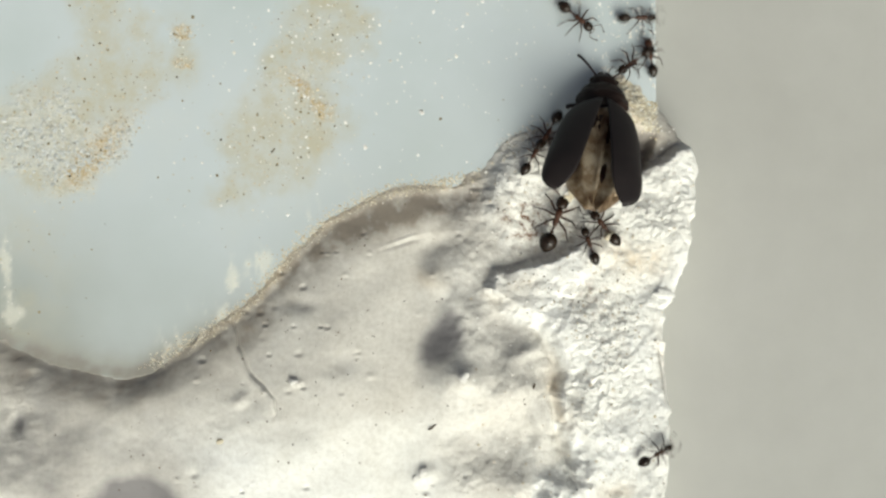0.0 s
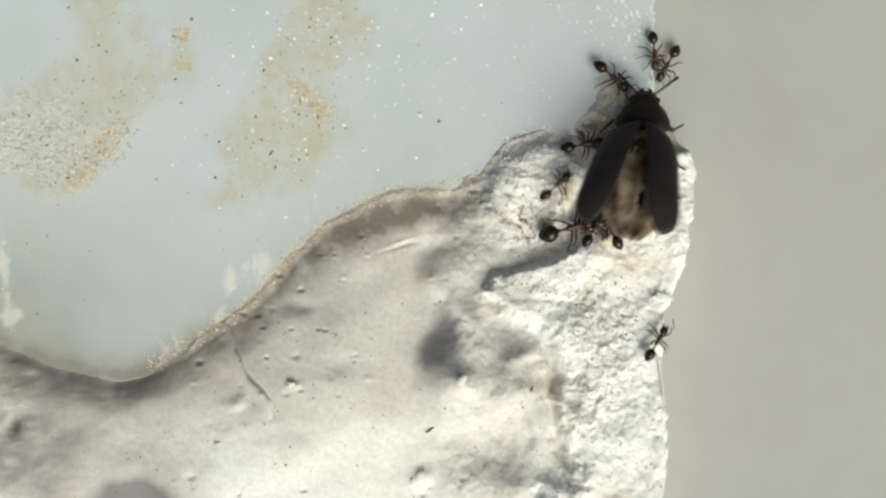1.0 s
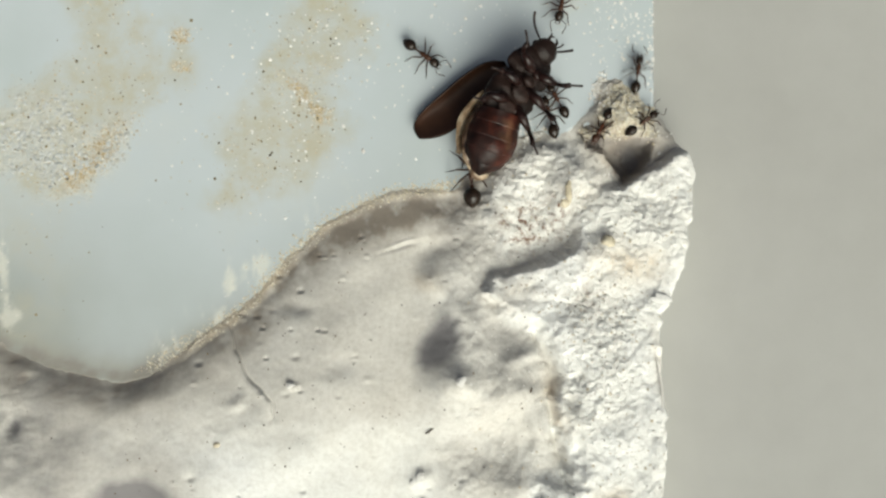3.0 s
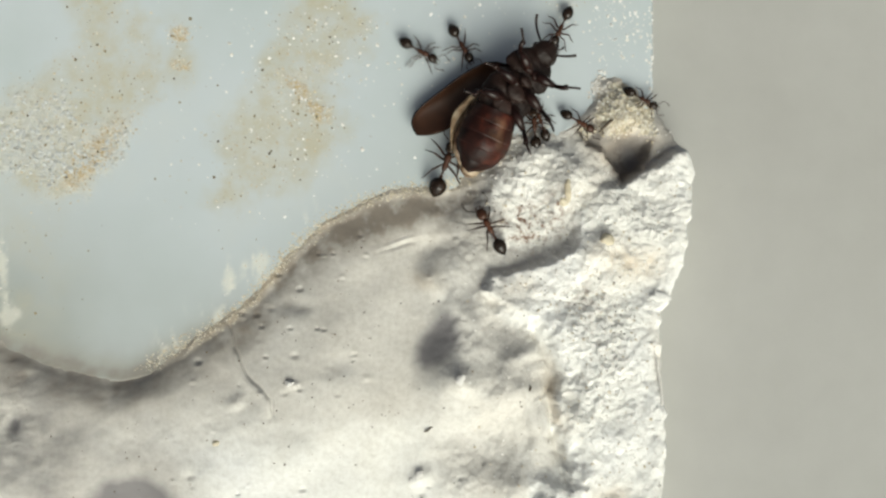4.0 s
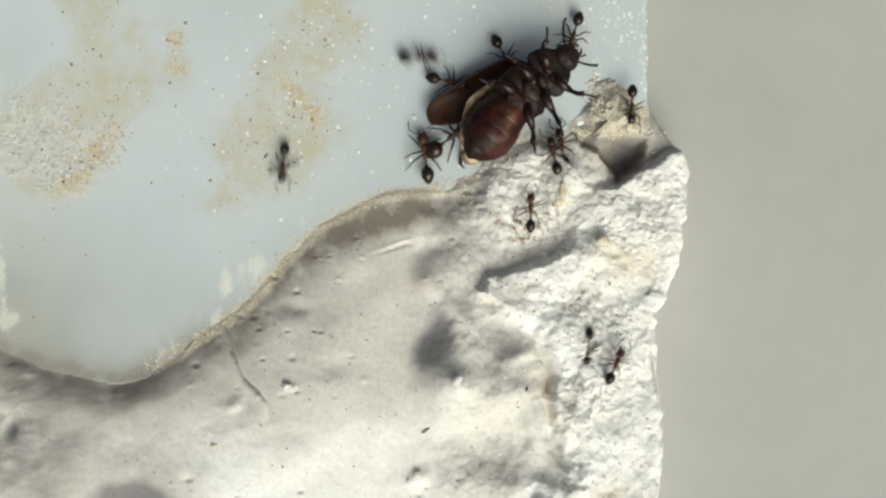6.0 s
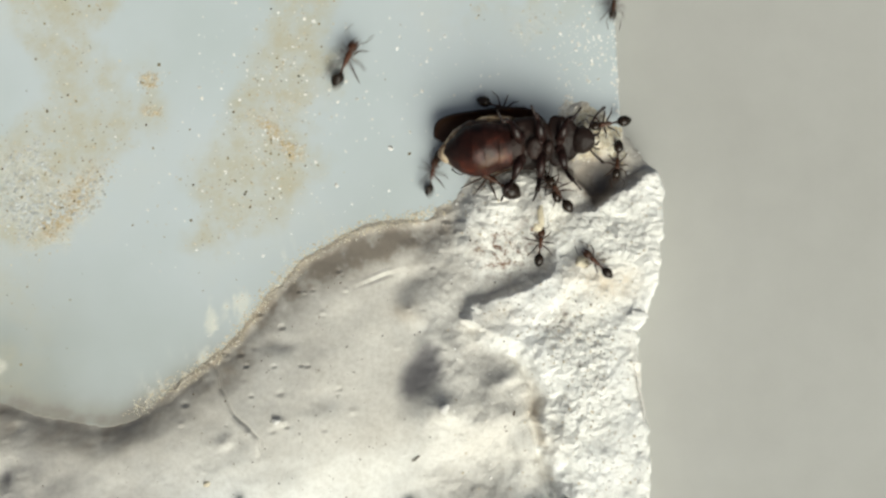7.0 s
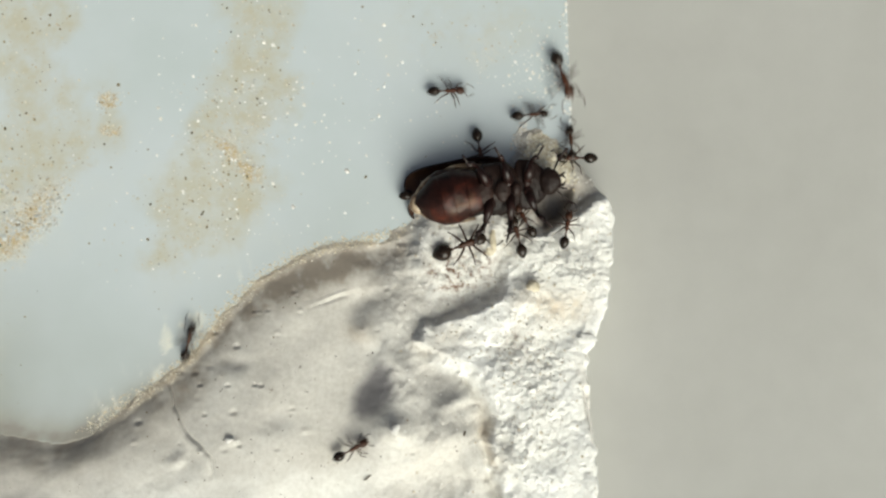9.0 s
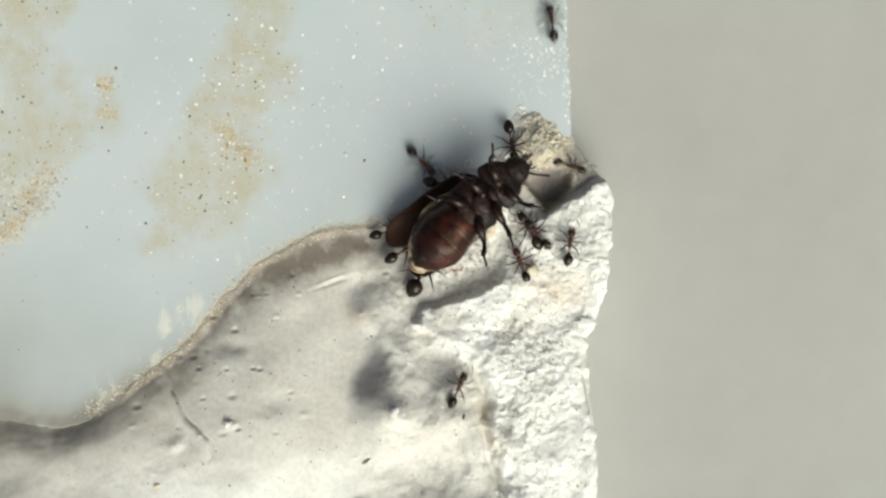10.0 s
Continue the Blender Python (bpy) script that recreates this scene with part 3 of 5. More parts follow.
def build_floor():
    bm = bmesh.new()
    bmesh.ops.create_grid(bm, x_segments=40, y_segments=40, size=3.0)
    bmesh.ops.translate(bm, verts=bm.verts, vec=(0, 0, FLOOR_Z * MM))
    me = bpy.data.meshes.new("floor")
    bm.to_mesh(me)
    me.materials.append(FLOOR)
    return tagged(new("floor", me), "plain matte warm-grey floor below the ledge", "floor", kind="structure")


build_floor()


# ---------------------------------------------------------------- making of parts
def part(name, bm, mat, parent, label="", smooth=True):
    """Links a bmesh, in millimetres, as one mesh object under a thing or a part."""
    bmesh.ops.recalc_face_normals(bm, faces=bm.faces)
    bmesh.ops.scale(bm, vec=(MM, MM, MM), verts=bm.verts)
    me = bpy.data.meshes.new(name)
    bm.to_mesh(me)
    bm.free()
    if smooth:
        me.polygons.foreach_set("use_smooth", np.ones(len(me.polygons), bool))
    me.materials.append(mat)
    ob = new(name, me)
    ob.parent = parent
    return tagged(ob, label)


def loft(bm, rings, close=True):
    """Joins rings of points into a skin and caps its ends."""
    made = [[bm.verts.new(p) for p in ring] for ring in rings]
    n = len(made[0])
    for a, b in zip(made, made[1:]):
        for k in range(n):
            bm.faces.new((a[k], a[(k + 1) % n], b[(k + 1) % n], b[k]))
    if close:
        bm.faces.new(made[0][::-1])
        bm.faces.new(made[-1])
    return bm


def lathe(profile, sides=16, wide=1.0, high=1.0, under=1.0, bm=None, sag=0.0, at=(0, 0, 0)):
    """A body along x from (x, radius) pairs; wide and high stretch it, under flattens its lower half, sag bends it down."""
    bm = bm or bmesh.new()
    x0, x1 = profile[0][0], profile[-1][0]
    rings = []
    for x, r in profile:
        ring = []
        drop = sag * ((x - x0) / (x1 - x0)) ** 2
        for k in range(sides):
            a = 2 * math.pi * k / sides
            z = math.sin(a) * r * high
            ring.append((at[0] + x, at[1] + math.cos(a) * r * wide, at[2] + (z if z > 0 else z * under) - drop))
        rings.append(ring)
    return loft(bm, rings)


def egg(x0, x1, r, n=9, lean=0.0):
    """A profile that swells between x0 and x1; lean moves its thickest place."""
    out = []
    for k in range(n + 1):
        t = k / n
        s = t ** (1 + lean) if lean >= 0 else 1 - (1 - t) ** (1 - lean)
        out.append((x0 + (x1 - x0) * t, max(0.02 * r, r * math.sin(math.pi * min(max(s, 0.006), 0.994)) ** 0.62)))
    return out


def tube(points, radii, sides=6, bm=None):
    bm = bm or bmesh.new()
    rings = []
    pts = [Vector(p) for p in points]
    for k, p in enumerate(pts):
        way = (pts[min(k + 1, len(pts) - 1)] - pts[max(k - 1, 0)]).normalized()
        side = way.cross(Vector((0.13, 0.21, 1.0))).normalized()
        up = side.cross(way)
        rings.append([p + radii[k] * (math.cos(2 * math.pi * j / sides) * side + math.sin(2 * math.pi * j / sides) * up) for j in range(sides)])
    return loft(bm, rings)


def hull(name):
    """An empty at the foot of a thing."""
    ob = new(name)
    ob.empty_display_size = 0.001
    return ob


# ---------------------------------------------------------------- ants
HIPS = [(0.30, 0.13, 0.62), (0.08, 0.15, 0.60), (-0.16, 0.14, 0.60)]
FEET = [(1.05, 1.05), (0.05, 1.30), (-1.10, 1.15)]


def build_ant(size, red, seed, label, plump=1.0):
    """A worker ant with its feet on z = 0 and its head towards +x."""
    rng = random.Random(seed)
    ant = hull("ant")
    s = size
    shell = ANT_RED if red else ANT_BROWN

    def scaled(bm):
        bmesh.ops.scale(bm, vec=(s, s, s), verts=bm.verts)
        return bm

    thorax = lathe([(-0.50, 0.07), (-0.42, 0.13), (-0.25, 0.17), (-0.08, 0.155), (0.02, 0.17), (0.2, 0.215), (0.36, 0.19), (0.47, 0.10)], 14, 0.95, 1.1)
    bmesh.ops.translate(thorax, verts=thorax.verts, vec=(0, 0, 0.66))
    part("thorax", scaled(thorax), shell, ant, "reddish-brown thorax" if red else "")
    node = lathe(egg(-0.92, -0.70, 0.105, 6), 10, 1.0, 1.25, at=(0, 0, 0.64))
    lathe(egg(-0.72, -0.48, 0.085, 6), 10, 0.9, 1.3, bm=node, at=(0, 0, 0.63))
    part("petiole", scaled(node), shell, ant)
    belly = []
    for k in range(21):
        t = k / 20
        r = 0.40 * plump * math.sin(math.pi * min(max(t ** 0.85, 0.01), 0.99)) ** 0.6
        r *= 1.0 - 0.035 * (k % 5 == 4)
        belly.append((-0.86 - 1.08 * t, r))
    part("gaster", scaled(lathe(belly, 18, 1.0, 0.95, at=(0, 0, 0.64), sag=0.12)), ANT_BLACK, ant, "glossy blackish gaster")
    head = bmesh.new()
    lathe([(0.46, 0.10), (0.52, 0.24), (0.62, 0.30), (0.80, 0.315), (0.98, 0.28), (1.10, 0.20), (1.15, 0.09)], 16, 1.0, 0.78, bm=head, at=(0, 0, 0.66), sag=0.10)
    skull = part("head", scaled(head), ANT_BROWN if red else ANT_BLACK, ant)
    for side in (-1, 1):
        jaw = tube([(1.08, side * 0.14, 0.55), (1.26, side * 0.15, 0.52), (1.34, side * 0.03, 0.50)], [s * 0.05 / s, 0.045, 0.012], 6)
        part("mandible", scaled(jaw), shell, skull)
        eye = bmesh.new()
        bmesh.ops.create_icosphere(eye, subdivisions=2, radius=0.055, matrix=Matrix.Translation((0.86, side * 0.285, 0.68)))
        part("eye", scaled(eye), ANT_BLACK, skull)
        w = rng.uniform(-0.1, 0.1)
        feeler = tube([(1.02, side * 0.12, 0.66), (1.22, side * (0.42 + w), 0.78), (1.36, side * (0.60 + w), 0.80), (1.62, side * (0.56 + 2 * w), 0.66), (1.92, side * (0.44 + 3 * w), 0.46)],
                      [0.028, 0.026, 0.028, 0.03, 0.042], 6)
        part("antenna", scaled(feeler), ANT_LEG, ant)
    for (hx, hy, hz), (fx, fy) in zip(HIPS, FEET):
        for side in (-1, 1):
            fx2, fy2 = fx + rng.uniform(-0.12, 0.12), fy * rng.uniform(0.92, 1.1)
            dx, dy = fx2 - hx, fy2 - hy
            leg = tube([(0, 0, 0), (dx * 0.08, side * dy * 0.12, -0.10), (dx * 0.42, side * dy * 0.46, 0.30), (dx * 0.52, side * dy * 0.55, 0.27),
                        (dx * 0.80, side * dy * 0.80, -0.34), (dx * 0.86, side * dy * 0.86, -0.50), (dx, side * dy, -hz + 0.015)],
                       [0.06, 0.065, 0.055, 0.04, 0.036, 0.022, 0.014], 6)
            limb = part("leg", scaled(leg), ANT_LEG, ant)
            limb.location = (hx * s * MM, side * hy * s * MM, hz * s * MM)
    return tagged(ant, label, "ant", "ants round the beetle")


SMALL = build_ant(1.0, False, 1, "small dark-brown worker ant walking over the ledge")
LARGE = build_ant(1.32, True, 2, "large reddish-brown ant with a black gaster")
CARRIER = build_ant(1.12, False, 3, "dark-brown ant tugging at the dead beetle")
MAJOR = build_ant(1.5, False, 5, "large dark-brown ant with a swollen round gaster", 1.2)
RUSTY = build_ant(1.0, True, 4, "small rusty-red worker ant on the ledge")


# ---------------------------------------------------------------- beetle
def wing_case(side):
    """One wing case, hinged at its own origin, lying back along -x; a curved shell with fine ridges."""
    bm = bmesh.new()
    n, m = 26, 15
    length, width, high = 8.3, 2.25, 1.3

    def at(s, a, inner):
        end = max(0, (s - 0.70) / 0.30)
        w = width * (0.70 + 0.30 * math.sin(math.pi / 2 * min(1, s / 0.45))) * math.sqrt(max(0.002, 1 - end ** 2.6)) * (0.45 + 0.55 * math.sqrt(min(1, s / 0.14)))
        h = high * (0.75 + 0.25 * math.sin(math.pi * s)) * (1 - max(0, (s - 0.65) / 0.35) ** 2 * 0.7)
        ang = radians(96) * a
        ridge = 1.0 + (0.0 if inner else 0.010 * math.cos(a * 2 * math.pi * 8))
        k = ridge * (0.955 if inner else 1.0)
        y = w * math.sin(ang) * k
        z = h * (math.cos(ang) ** 0.8 if ang < math.pi / 2 else -0.12 * (ang - math.pi / 2) / 0.1) * k
        y += 0.75 * end ** 2.6
        return (-length * s * (0.99 if inner else 1.0), side * (y + 0.02), z - high * 0.75)

    outer = [[bm.verts.new(at(math.sin(math.pi / 2 * i / n), j / m, False)) for j in range(m + 1)] for i in range(n + 1)]
    inner = [[bm.verts.new(at(math.sin(math.pi / 2 * i / n), j / m, True)) for j in range(m + 1)] for i in range(n + 1)]
    for i in range(n):
        for j in range(m):
            bm.faces.new((outer[i][j], outer[i + 1][j], outer[i + 1][j + 1], outer[i][j + 1]))
            bm.faces.new((inner[i][j], inner[i][j + 1], inner[i + 1][j + 1], inner[i + 1][j])).material_index = 1
    for i in range(n):
        for j in (0, m):
            bm.faces.new((outer[i][j], inner[i][j], inner[i + 1][j], outer[i + 1][j]))
    for j in range(m):
        for i in (0, n):
            bm.faces.new((outer[i][j], outer[i][j + 1], inner[i][j + 1], inner[i][j]))
    return bm


def hind_wing(side, seed):
    """A crumpled membrane that lies folded over the belly and sticks out behind."""
    rng = random.Random(seed)
    bm = bmesh.new()
    n, m = 22, 9
    grids = []
    for lift in (0.0, 0.045):
        grid = []
        for i in range(n + 1):
            s = i / n
            w = 2.0 * math.sin(math.pi * min(0.93, 0.10 + 0.62 * s)) * (1 - max(0, (s - 0.75) / 0.25) ** 2 * 0.7)
            row = []
            for j in range(m + 1):
                a = j / m
                fold = 0.16 * math.sin(a * 9 + s * 4) + 0.10 * math.sin(a * 21 + s * 11 + side)
                row.append(bm.verts.new((-7.9 * s, side * (-0.65 + w * 1.1 * a), 0.30 + fold * (0.4 + s) - 0.5 * a * a + lift)))
            grid.append(row)
        grids.append(grid)
    low, top = grids
    for i in range(n):
        for j in range(m):
            bm.faces.new((top[i][j], top[i + 1][j], top[i + 1][j + 1], top[i][j + 1]))
            bm.faces.new((low[i][j], low[i][j + 1], low[i + 1][j + 1], low[i + 1][j]))
        for j in (0, m):
            bm.faces.new((top[i][j], low[i][j], low[i + 1][j], top[i + 1][j]))
    for j in range(m):
        for i in (0, n):
            bm.faces.new((top[i][j], top[i][j + 1], low[i][j + 1], low[i][j]))
    return bm


BEETLE_HIPS = [(2.35, 0.75, -0.75, 3.0, 2.1, 35), (0.95, 1.0, -0.95, 0.4, 2.4, 0), (-0.55, 1.1, -0.9, -1.9, 2.0, -30)]


def dented(bm, amount, size, seed):
    """Pushes a skin in and out unevenly, so that no shell is a perfect solid."""
    bm.normal_update()
    for v in bm.verts:
        q = v.co / size + Vector((seed * 3.7, seed * 1.3, 0))
        v.co += v.normal * amount * (noise.noise(q) + 0.5 * noise.noise(q * 2.3))
    return bm


def sleek(profile, n):
    """A profile with more rings, eased between those given."""
    px, pr = [a for a, b in profile], [b for a, b in profile]
    return [(x, float(np.interp(x, px, pr))) for x in np.linspace(px[0], px[-1], n)]


def build_beetle():
    """Head towards +x, back towards +z, its origin amid the body."""
    beetle = hull("beetle")
    chest = part("thorax", dented(lathe(sleek([(-1.9, 0.6), (-1.5, 1.6), (-0.6, 2.0), (0.4, 2.0), (1.2, 1.75), (1.9, 1.1), (2.2, 0.5)], 22), 32, 1.0, 0.55, 0.70), 0.13, 0.6, 1), BEETLE_BLACK, beetle, "black underside plates between the legs")
    # breast plates and hip sockets on the underside
    for x0, x1, wide in ((-1.6, -0.25, 0.95), (-0.15, 1.0, 0.8), (1.1, 1.9, 0.55)):
        plate = lathe(sleek(egg(x0, x1, 0.5, 8), 12), 18, wide * 2.0, 0.42, at=(0, 0, -1.12 + 0.10 * abs(x0)))
        part("breast_plate", dented(plate, 0.06, 0.4, x0), BEETLE_BLACK, chest)
    for hx, hy, hz, fx, fy, turn in BEETLE_HIPS:
        for side in (-1, 1):
            socket = lathe(egg(-0.55, 0.55, 0.36, 8), 12, 1.0, 0.8)
            bmesh.ops.rotate(socket, verts=socket.verts, cent=(0, 0, 0), matrix=Matrix.Rotation(side * radians(65 + turn * 0.4), 3, "Z"))
            bmesh.ops.translate(socket, verts=socket.verts, vec=(hx, side * hy * 0.62, hz - 0.02))
            part("hip", dented(socket, 0.05, 0.3, hx), BEETLE_LEG, chest)
    shield = lathe(sleek([(1.5, 0.9), (1.75, 1.75), (2.1, 1.95), (2.7, 1.85), (3.3, 1.5), (3.7, 1.05), (3.85, 0.8)], 20), 32, 1.0, 0.50, 0.62, at=(0, 0, 0.05))
    for v in shield.verts:
        # the margin runs out to a thin edge
        v.co.z = 0.05 + (v.co.z - 0.05) * (1.0 - 0.45 * min(1.0, abs(v.co.y) / 1.9) ** 3)
    part("pronotum", dented(shield, 0.10, 0.5, 4), BEETLE_BLACK, beetle)
    skull = part("head", dented(lathe(sleek([(3.3, 0.6), (3.6, 0.95), (4.05, 1.05), (4.45, 0.88), (4.85, 0.55), (4.95, 0.2)], 14), 24, 1.0, 0.68, at=(0, 0, -0.05), sag=0.2), 0.08, 0.35, 6), BEETLE_BLACK, beetle)
    for side in (-1, 1):
        eye = bmesh.new()
        bmesh.ops.create_icosphere(eye, subdivisions=2, radius=0.26, matrix=Matrix.Translation((4.12, side * 0.82, 0.06)))
        part("eye", eye, ANT_BLACK, skull)
        part("mandible", tube([(4.75, side * 0.32, -0.28), (5.1, side * 0.36, -0.3), (5.28, side * 0.08, -0.32)], [0.15, 0.11, 0.03], 8), BEETLE_LEG, skull)
        part("palp", tube([(4.6, side * 0.3, -0.5), (4.95, side * 0.55, -0.75), (5.2, side * 0.6, -0.7)], [0.06, 0.06, 0.07], 6), BEETLE_LEG, skull)
        beads, radii = [], []
        for k in range(23):
            t = k / 22
            beads.append((4.55 + 1.3 * t, side * (0.62 + 2.0 * t - 0.5 * t * t), 0.15 + 0.5 * math.sin(2.4 * t)))
            radii.append((0.085 if k % 2 else 0.055) * (1 + 0.5 * t))
        part("antenna", tube(beads, radii, 8), BEETLE_LEG, beetle)
    belly = []
    for k in range(31):
        t = k / 30
        r = 1.92 * (0.84 + 0.16 * math.sin(math.pi * t)) * (1 - max(0, (t - 0.45) / 0.55) ** 2.4 * 0.9)
        r *= 1 - 0.018 * ((t * 5) % 1.0) ** 3
        belly.append((-4.9 * t, max(r, 0.1)))
    abdomen = part("abdomen", dented(lathe(belly, 36, 1.0, 0.42, 0.8, at=(0, 0, -0.1)), 0.16, 1.1, 8), BEETLE_RED, beetle, "glossy dark-red ringed belly")
    abdomen.location = (-1.2 * MM, 0, 0)
    for k in range(5):
        ring = bmesh.new()
        rings = []
        for u, g in ((0.0, 1.001), (0.25, 1.012), (0.85, 1.018), (0.97, 1.014), (1.0, 0.998)):
            t = (k + u) / 5
            rr = 1.92 * (0.84 + 0.16 * math.sin(math.pi * t)) * (1 - max(0, (t - 0.45) / 0.55) ** 2.4 * 0.9) * g
            rings.append([(-4.9 * t, math.cos(a) * rr, -0.1 + math.sin(a) * rr * 0.8) for a in [math.pi * (1.06 + 0.88 * j / 18) for j in range(19)]])
        made = [[ring.verts.new(p) for p in row] for row in rings]
        for a, b in zip(made, made[1:]):
            for j in range(18):
                ring.faces.new((a[j], a[j + 1], b[j + 1], b[j]))
        part("belly_plate", dented(ring, 0.16, 1.1, 8), BEETLE_RED, abdomen)
    part("tail_tip", lathe(egg(-5.25, -4.1, 0.62, 8), 16, 1.25, 0.7, at=(0, 0, -0.05)), BEETLE_TAN, abdomen, "pale tan soft tail tip")
    for side in (-1, 1):
        flank = tube([(-0.2, side * 1.6, 0.25), (-1.4, side * 1.85, 0.25), (-2.7, side * 1.75, 0.22), (-3.8, side * 1.25, 0.15), (-4.6, side * 0.6, 0.05)], [0.12, 0.22, 0.28, 0.30, 0.18], 10)
        part("flank_skin", dented(flank, 0.14, 0.5, side), BEETLE_TAN, abdomen, "cream soft skin along the belly")
    made = {"beetle": beetle, "abdomen": abdomen}
    for side, key in ((1, "case_a"), (-1, "case_b")):
        case = part("wing_case", wing_case(side), BEETLE_ELYTRON, beetle, "dark brown-black wing case standing open")
        case.data.materials.append(CASE_INNER)
        case.location = (1.75 * MM, side * 0.12 * MM, 1.35 * MM)
        made[key] = case
        wing = part("hind_wing", hind_wing(side, 7 + side), WING, beetle, "crumpled tan wing membrane")
        made["wing_a" if side > 0 else "wing_b"] = wing
        wing.matrix_basis = pose(1.2 * MM, side * 0.15 * MM, (0.85 + 0.12 * side) * MM, 0, -3, side * -4)
    for hx, hy, hz, fx, fy, turn in BEETLE_HIPS:
        for side in (-1, 1):
            kx, ky = hx + (fx - hx) * 0.45, side * (hy + fy * 0.48)
            thigh = part("leg", tube([(hx, side * hy * 0.5, hz), (hx + (kx - hx) * 0.4, side * hy * 0.5 + (ky - side * hy * 0.5) * 0.45, hz - 0.35), (kx, ky, hz - 0.45)], [0.30, 0.36, 0.20], 9), BEETLE_LEG, beetle)
            ex, ey, ez = fx, side * (hy + fy * 0.72), hz - 1.35
            shin = part("shin", tube([(kx, ky, hz - 0.45), ((kx + ex) / 2, (ky + ey) / 2 + side * 0.12, (2 * hz - 1.8) / 2), (ex, ey, ez)], [0.15, 0.17, 0.20], 8), BEETLE_LEG, thigh)
            toes, radii = [], []
            for k in range(9):
                t = k / 8
                toes.append((ex + 0.55 * t * (1 if fx > hx else -0.6), ey + side * 0.75 * t, ez - 0.35 * t + 0.25 * t * t))
                radii.append(0.10 if k % 2 == 0 else 0.065)
            part("foot", tube(toes, radii, 6), BEETLE_LEG, thigh)
    return made, tagged(beetle, "dead black beetle, wing cases open, dark-red belly, dragged by ants", "beetle")


BEETLE, beetle = build_beetle()
beetle.scale = (1.07, 1.07, 1.07)


# ---------------------------------------------------------------- grains, crumbs and litter
def scatter(name, count, mask, box, sizes, mat, label, seed, flat=0.8, sink=0.25):
    """Loose grains, too many to count, as one object: uneven six-pointed lumps resting on the surface."""
    rng = np.random.RandomState(seed)
    x0, x1, y0, y1 = box
    px, py = rng.uniform(x0, x1, count * 40), rng.uniform(y0, y1, count * 40)
    keep = rng.rand(count * 40) < np.clip(mask(px, py), 0, 1)
    px, py = px[keep][:count], py[keep][:count]
    n = len(px)
    r = sizes[0] + (sizes[1] - sizes[0]) * rng.rand(n) ** 2.5
    pz = ground_height(px, py) + r * flat * (1 - sink) * 0.8
    dirs = np.array([(1, 0, 0), (0, 1, 0), (-1, 0, 0), (0, -1, 0), (0, 0, 1), (0, 0, -1)], float)
    turn = rng.uniform(0, 2 * math.pi, n)
    tilt = rng.uniform(-0.5, 0.5, n)
    co = dirs[None] * (r[:, None] * rng.uniform(0.6, 1.25, (n, 6)))[:, :, None]
    co[:, :, 2] *= flat
    cx = co[:, :, 0] * np.cos(tilt)[:, None] + co[:, :, 2] * np.sin(tilt)[:, None]
    cz = -co[:, :, 0] * np.sin(tilt)[:, None] + co[:, :, 2] * np.cos(tilt)[:, None]
    c, s = np.cos(turn)[:, None], np.sin(turn)[:, None]
    out = np.stack([cx * c - co[:, :, 1] * s + px[:, None], cx * s + co[:, :, 1] * c + py[:, None], cz + pz[:, None]], -1)
    tris = np.array([(0, 1, 4), (1, 2, 4), (2, 3, 4), (3, 0, 4), (1, 0, 5), (2, 1, 5), (3, 2, 5), (0, 3, 5)])
    faces = (tris[None] + 6 * np.arange(n)[:, None, None]).reshape(-1, 3)
    me = bpy.data.meshes.new(name)
    me.from_pydata((out.reshape(-1, 3) * MM).tolist(), [], faces.tolist())
    me.materials.append(mat)
    return tagged(new(name, me), label, "grains", kind="stuff")


SAND = grain_material("sand_grain", [(0.0, (0.38, 0.28, 0.15)), (0.35, (0.58, 0.49, 0.32)), (0.75, (0.70, 0.64, 0.50)), (1.0, (0.80, 0.77, 0.68))], 0.55)
CRYSTAL = grain_material("white_crystal", [(0.0, (0.82, 0.80, 0.74)), (1.0, (0.90, 0.90, 0.88))], 0.4)
CREAM = grain_material("cream_crumb", [(0.0, (0.58, 0.50, 0.36)), (0.5, (0.69, 0.63, 0.49)), (1.0, (0.78, 0.74, 0.64))], 0.8)
CRUMB = grain_material("plaster_crumb", [(0.0, (0.55, 0.47, 0.33)), (0.25, (0.76, 0.73, 0.68)), (1.0, (0.82, 0.81, 0.78))], 0.8)
SANDY = grain_material("cream_sand", [(0.0, (0.54, 0.45, 0.29)), (0.4, (0.69, 0.63, 0.48)), (1.0, (0.80, 0.77, 0.67))], 0.75)
SPECK = grain_material("olive_soil", [(0.0, (0.06, 0.045, 0.03)), (0.3, (0.20, 0.165, 0.10)), (1.0, (0.36, 0.31, 0.20))], 0.8)
SOIL = grain_material("dark_soil", [(0.0, (0.05, 0.035, 0.025)), (0.6, (0.14, 0.10, 0.06)), (1.0, (0.28, 0.19, 0.09))], 0.7)


def slab_only(x, y):
    return (inside(RIM, x, y) < -0.4) & (x < 16.95)


def plaster_only(x, y):
    return (inside(RIM, x, y) > 0.4) & (x < edge_x(y) - 0.4)


scatter("sand_grains", 2600, lambda x, y: slab_only(x, y) * (0.8 * blob(x, y, -27.7, 7.6, 3.6, 1.1, 45) * step((fbm(x, y, 1.5, 3, 122) + 0.2) / 0.3) + 0.07 * crust_mask(x, y) + 0.6 * ochre_mask(x, y) + 0.05 * film_mask(x, y) + 3 * blob(x, y, -20.8, 17.2, 0.55, 0.5) + 3 * blob(x, y, -20.5, 14.8, 0.6, 0.35)), (-38, 17, -2, 27), (0.035, 0.11), SAND, "fine tan sand grains strewn over the slab", 1, 0.4, 0.6)
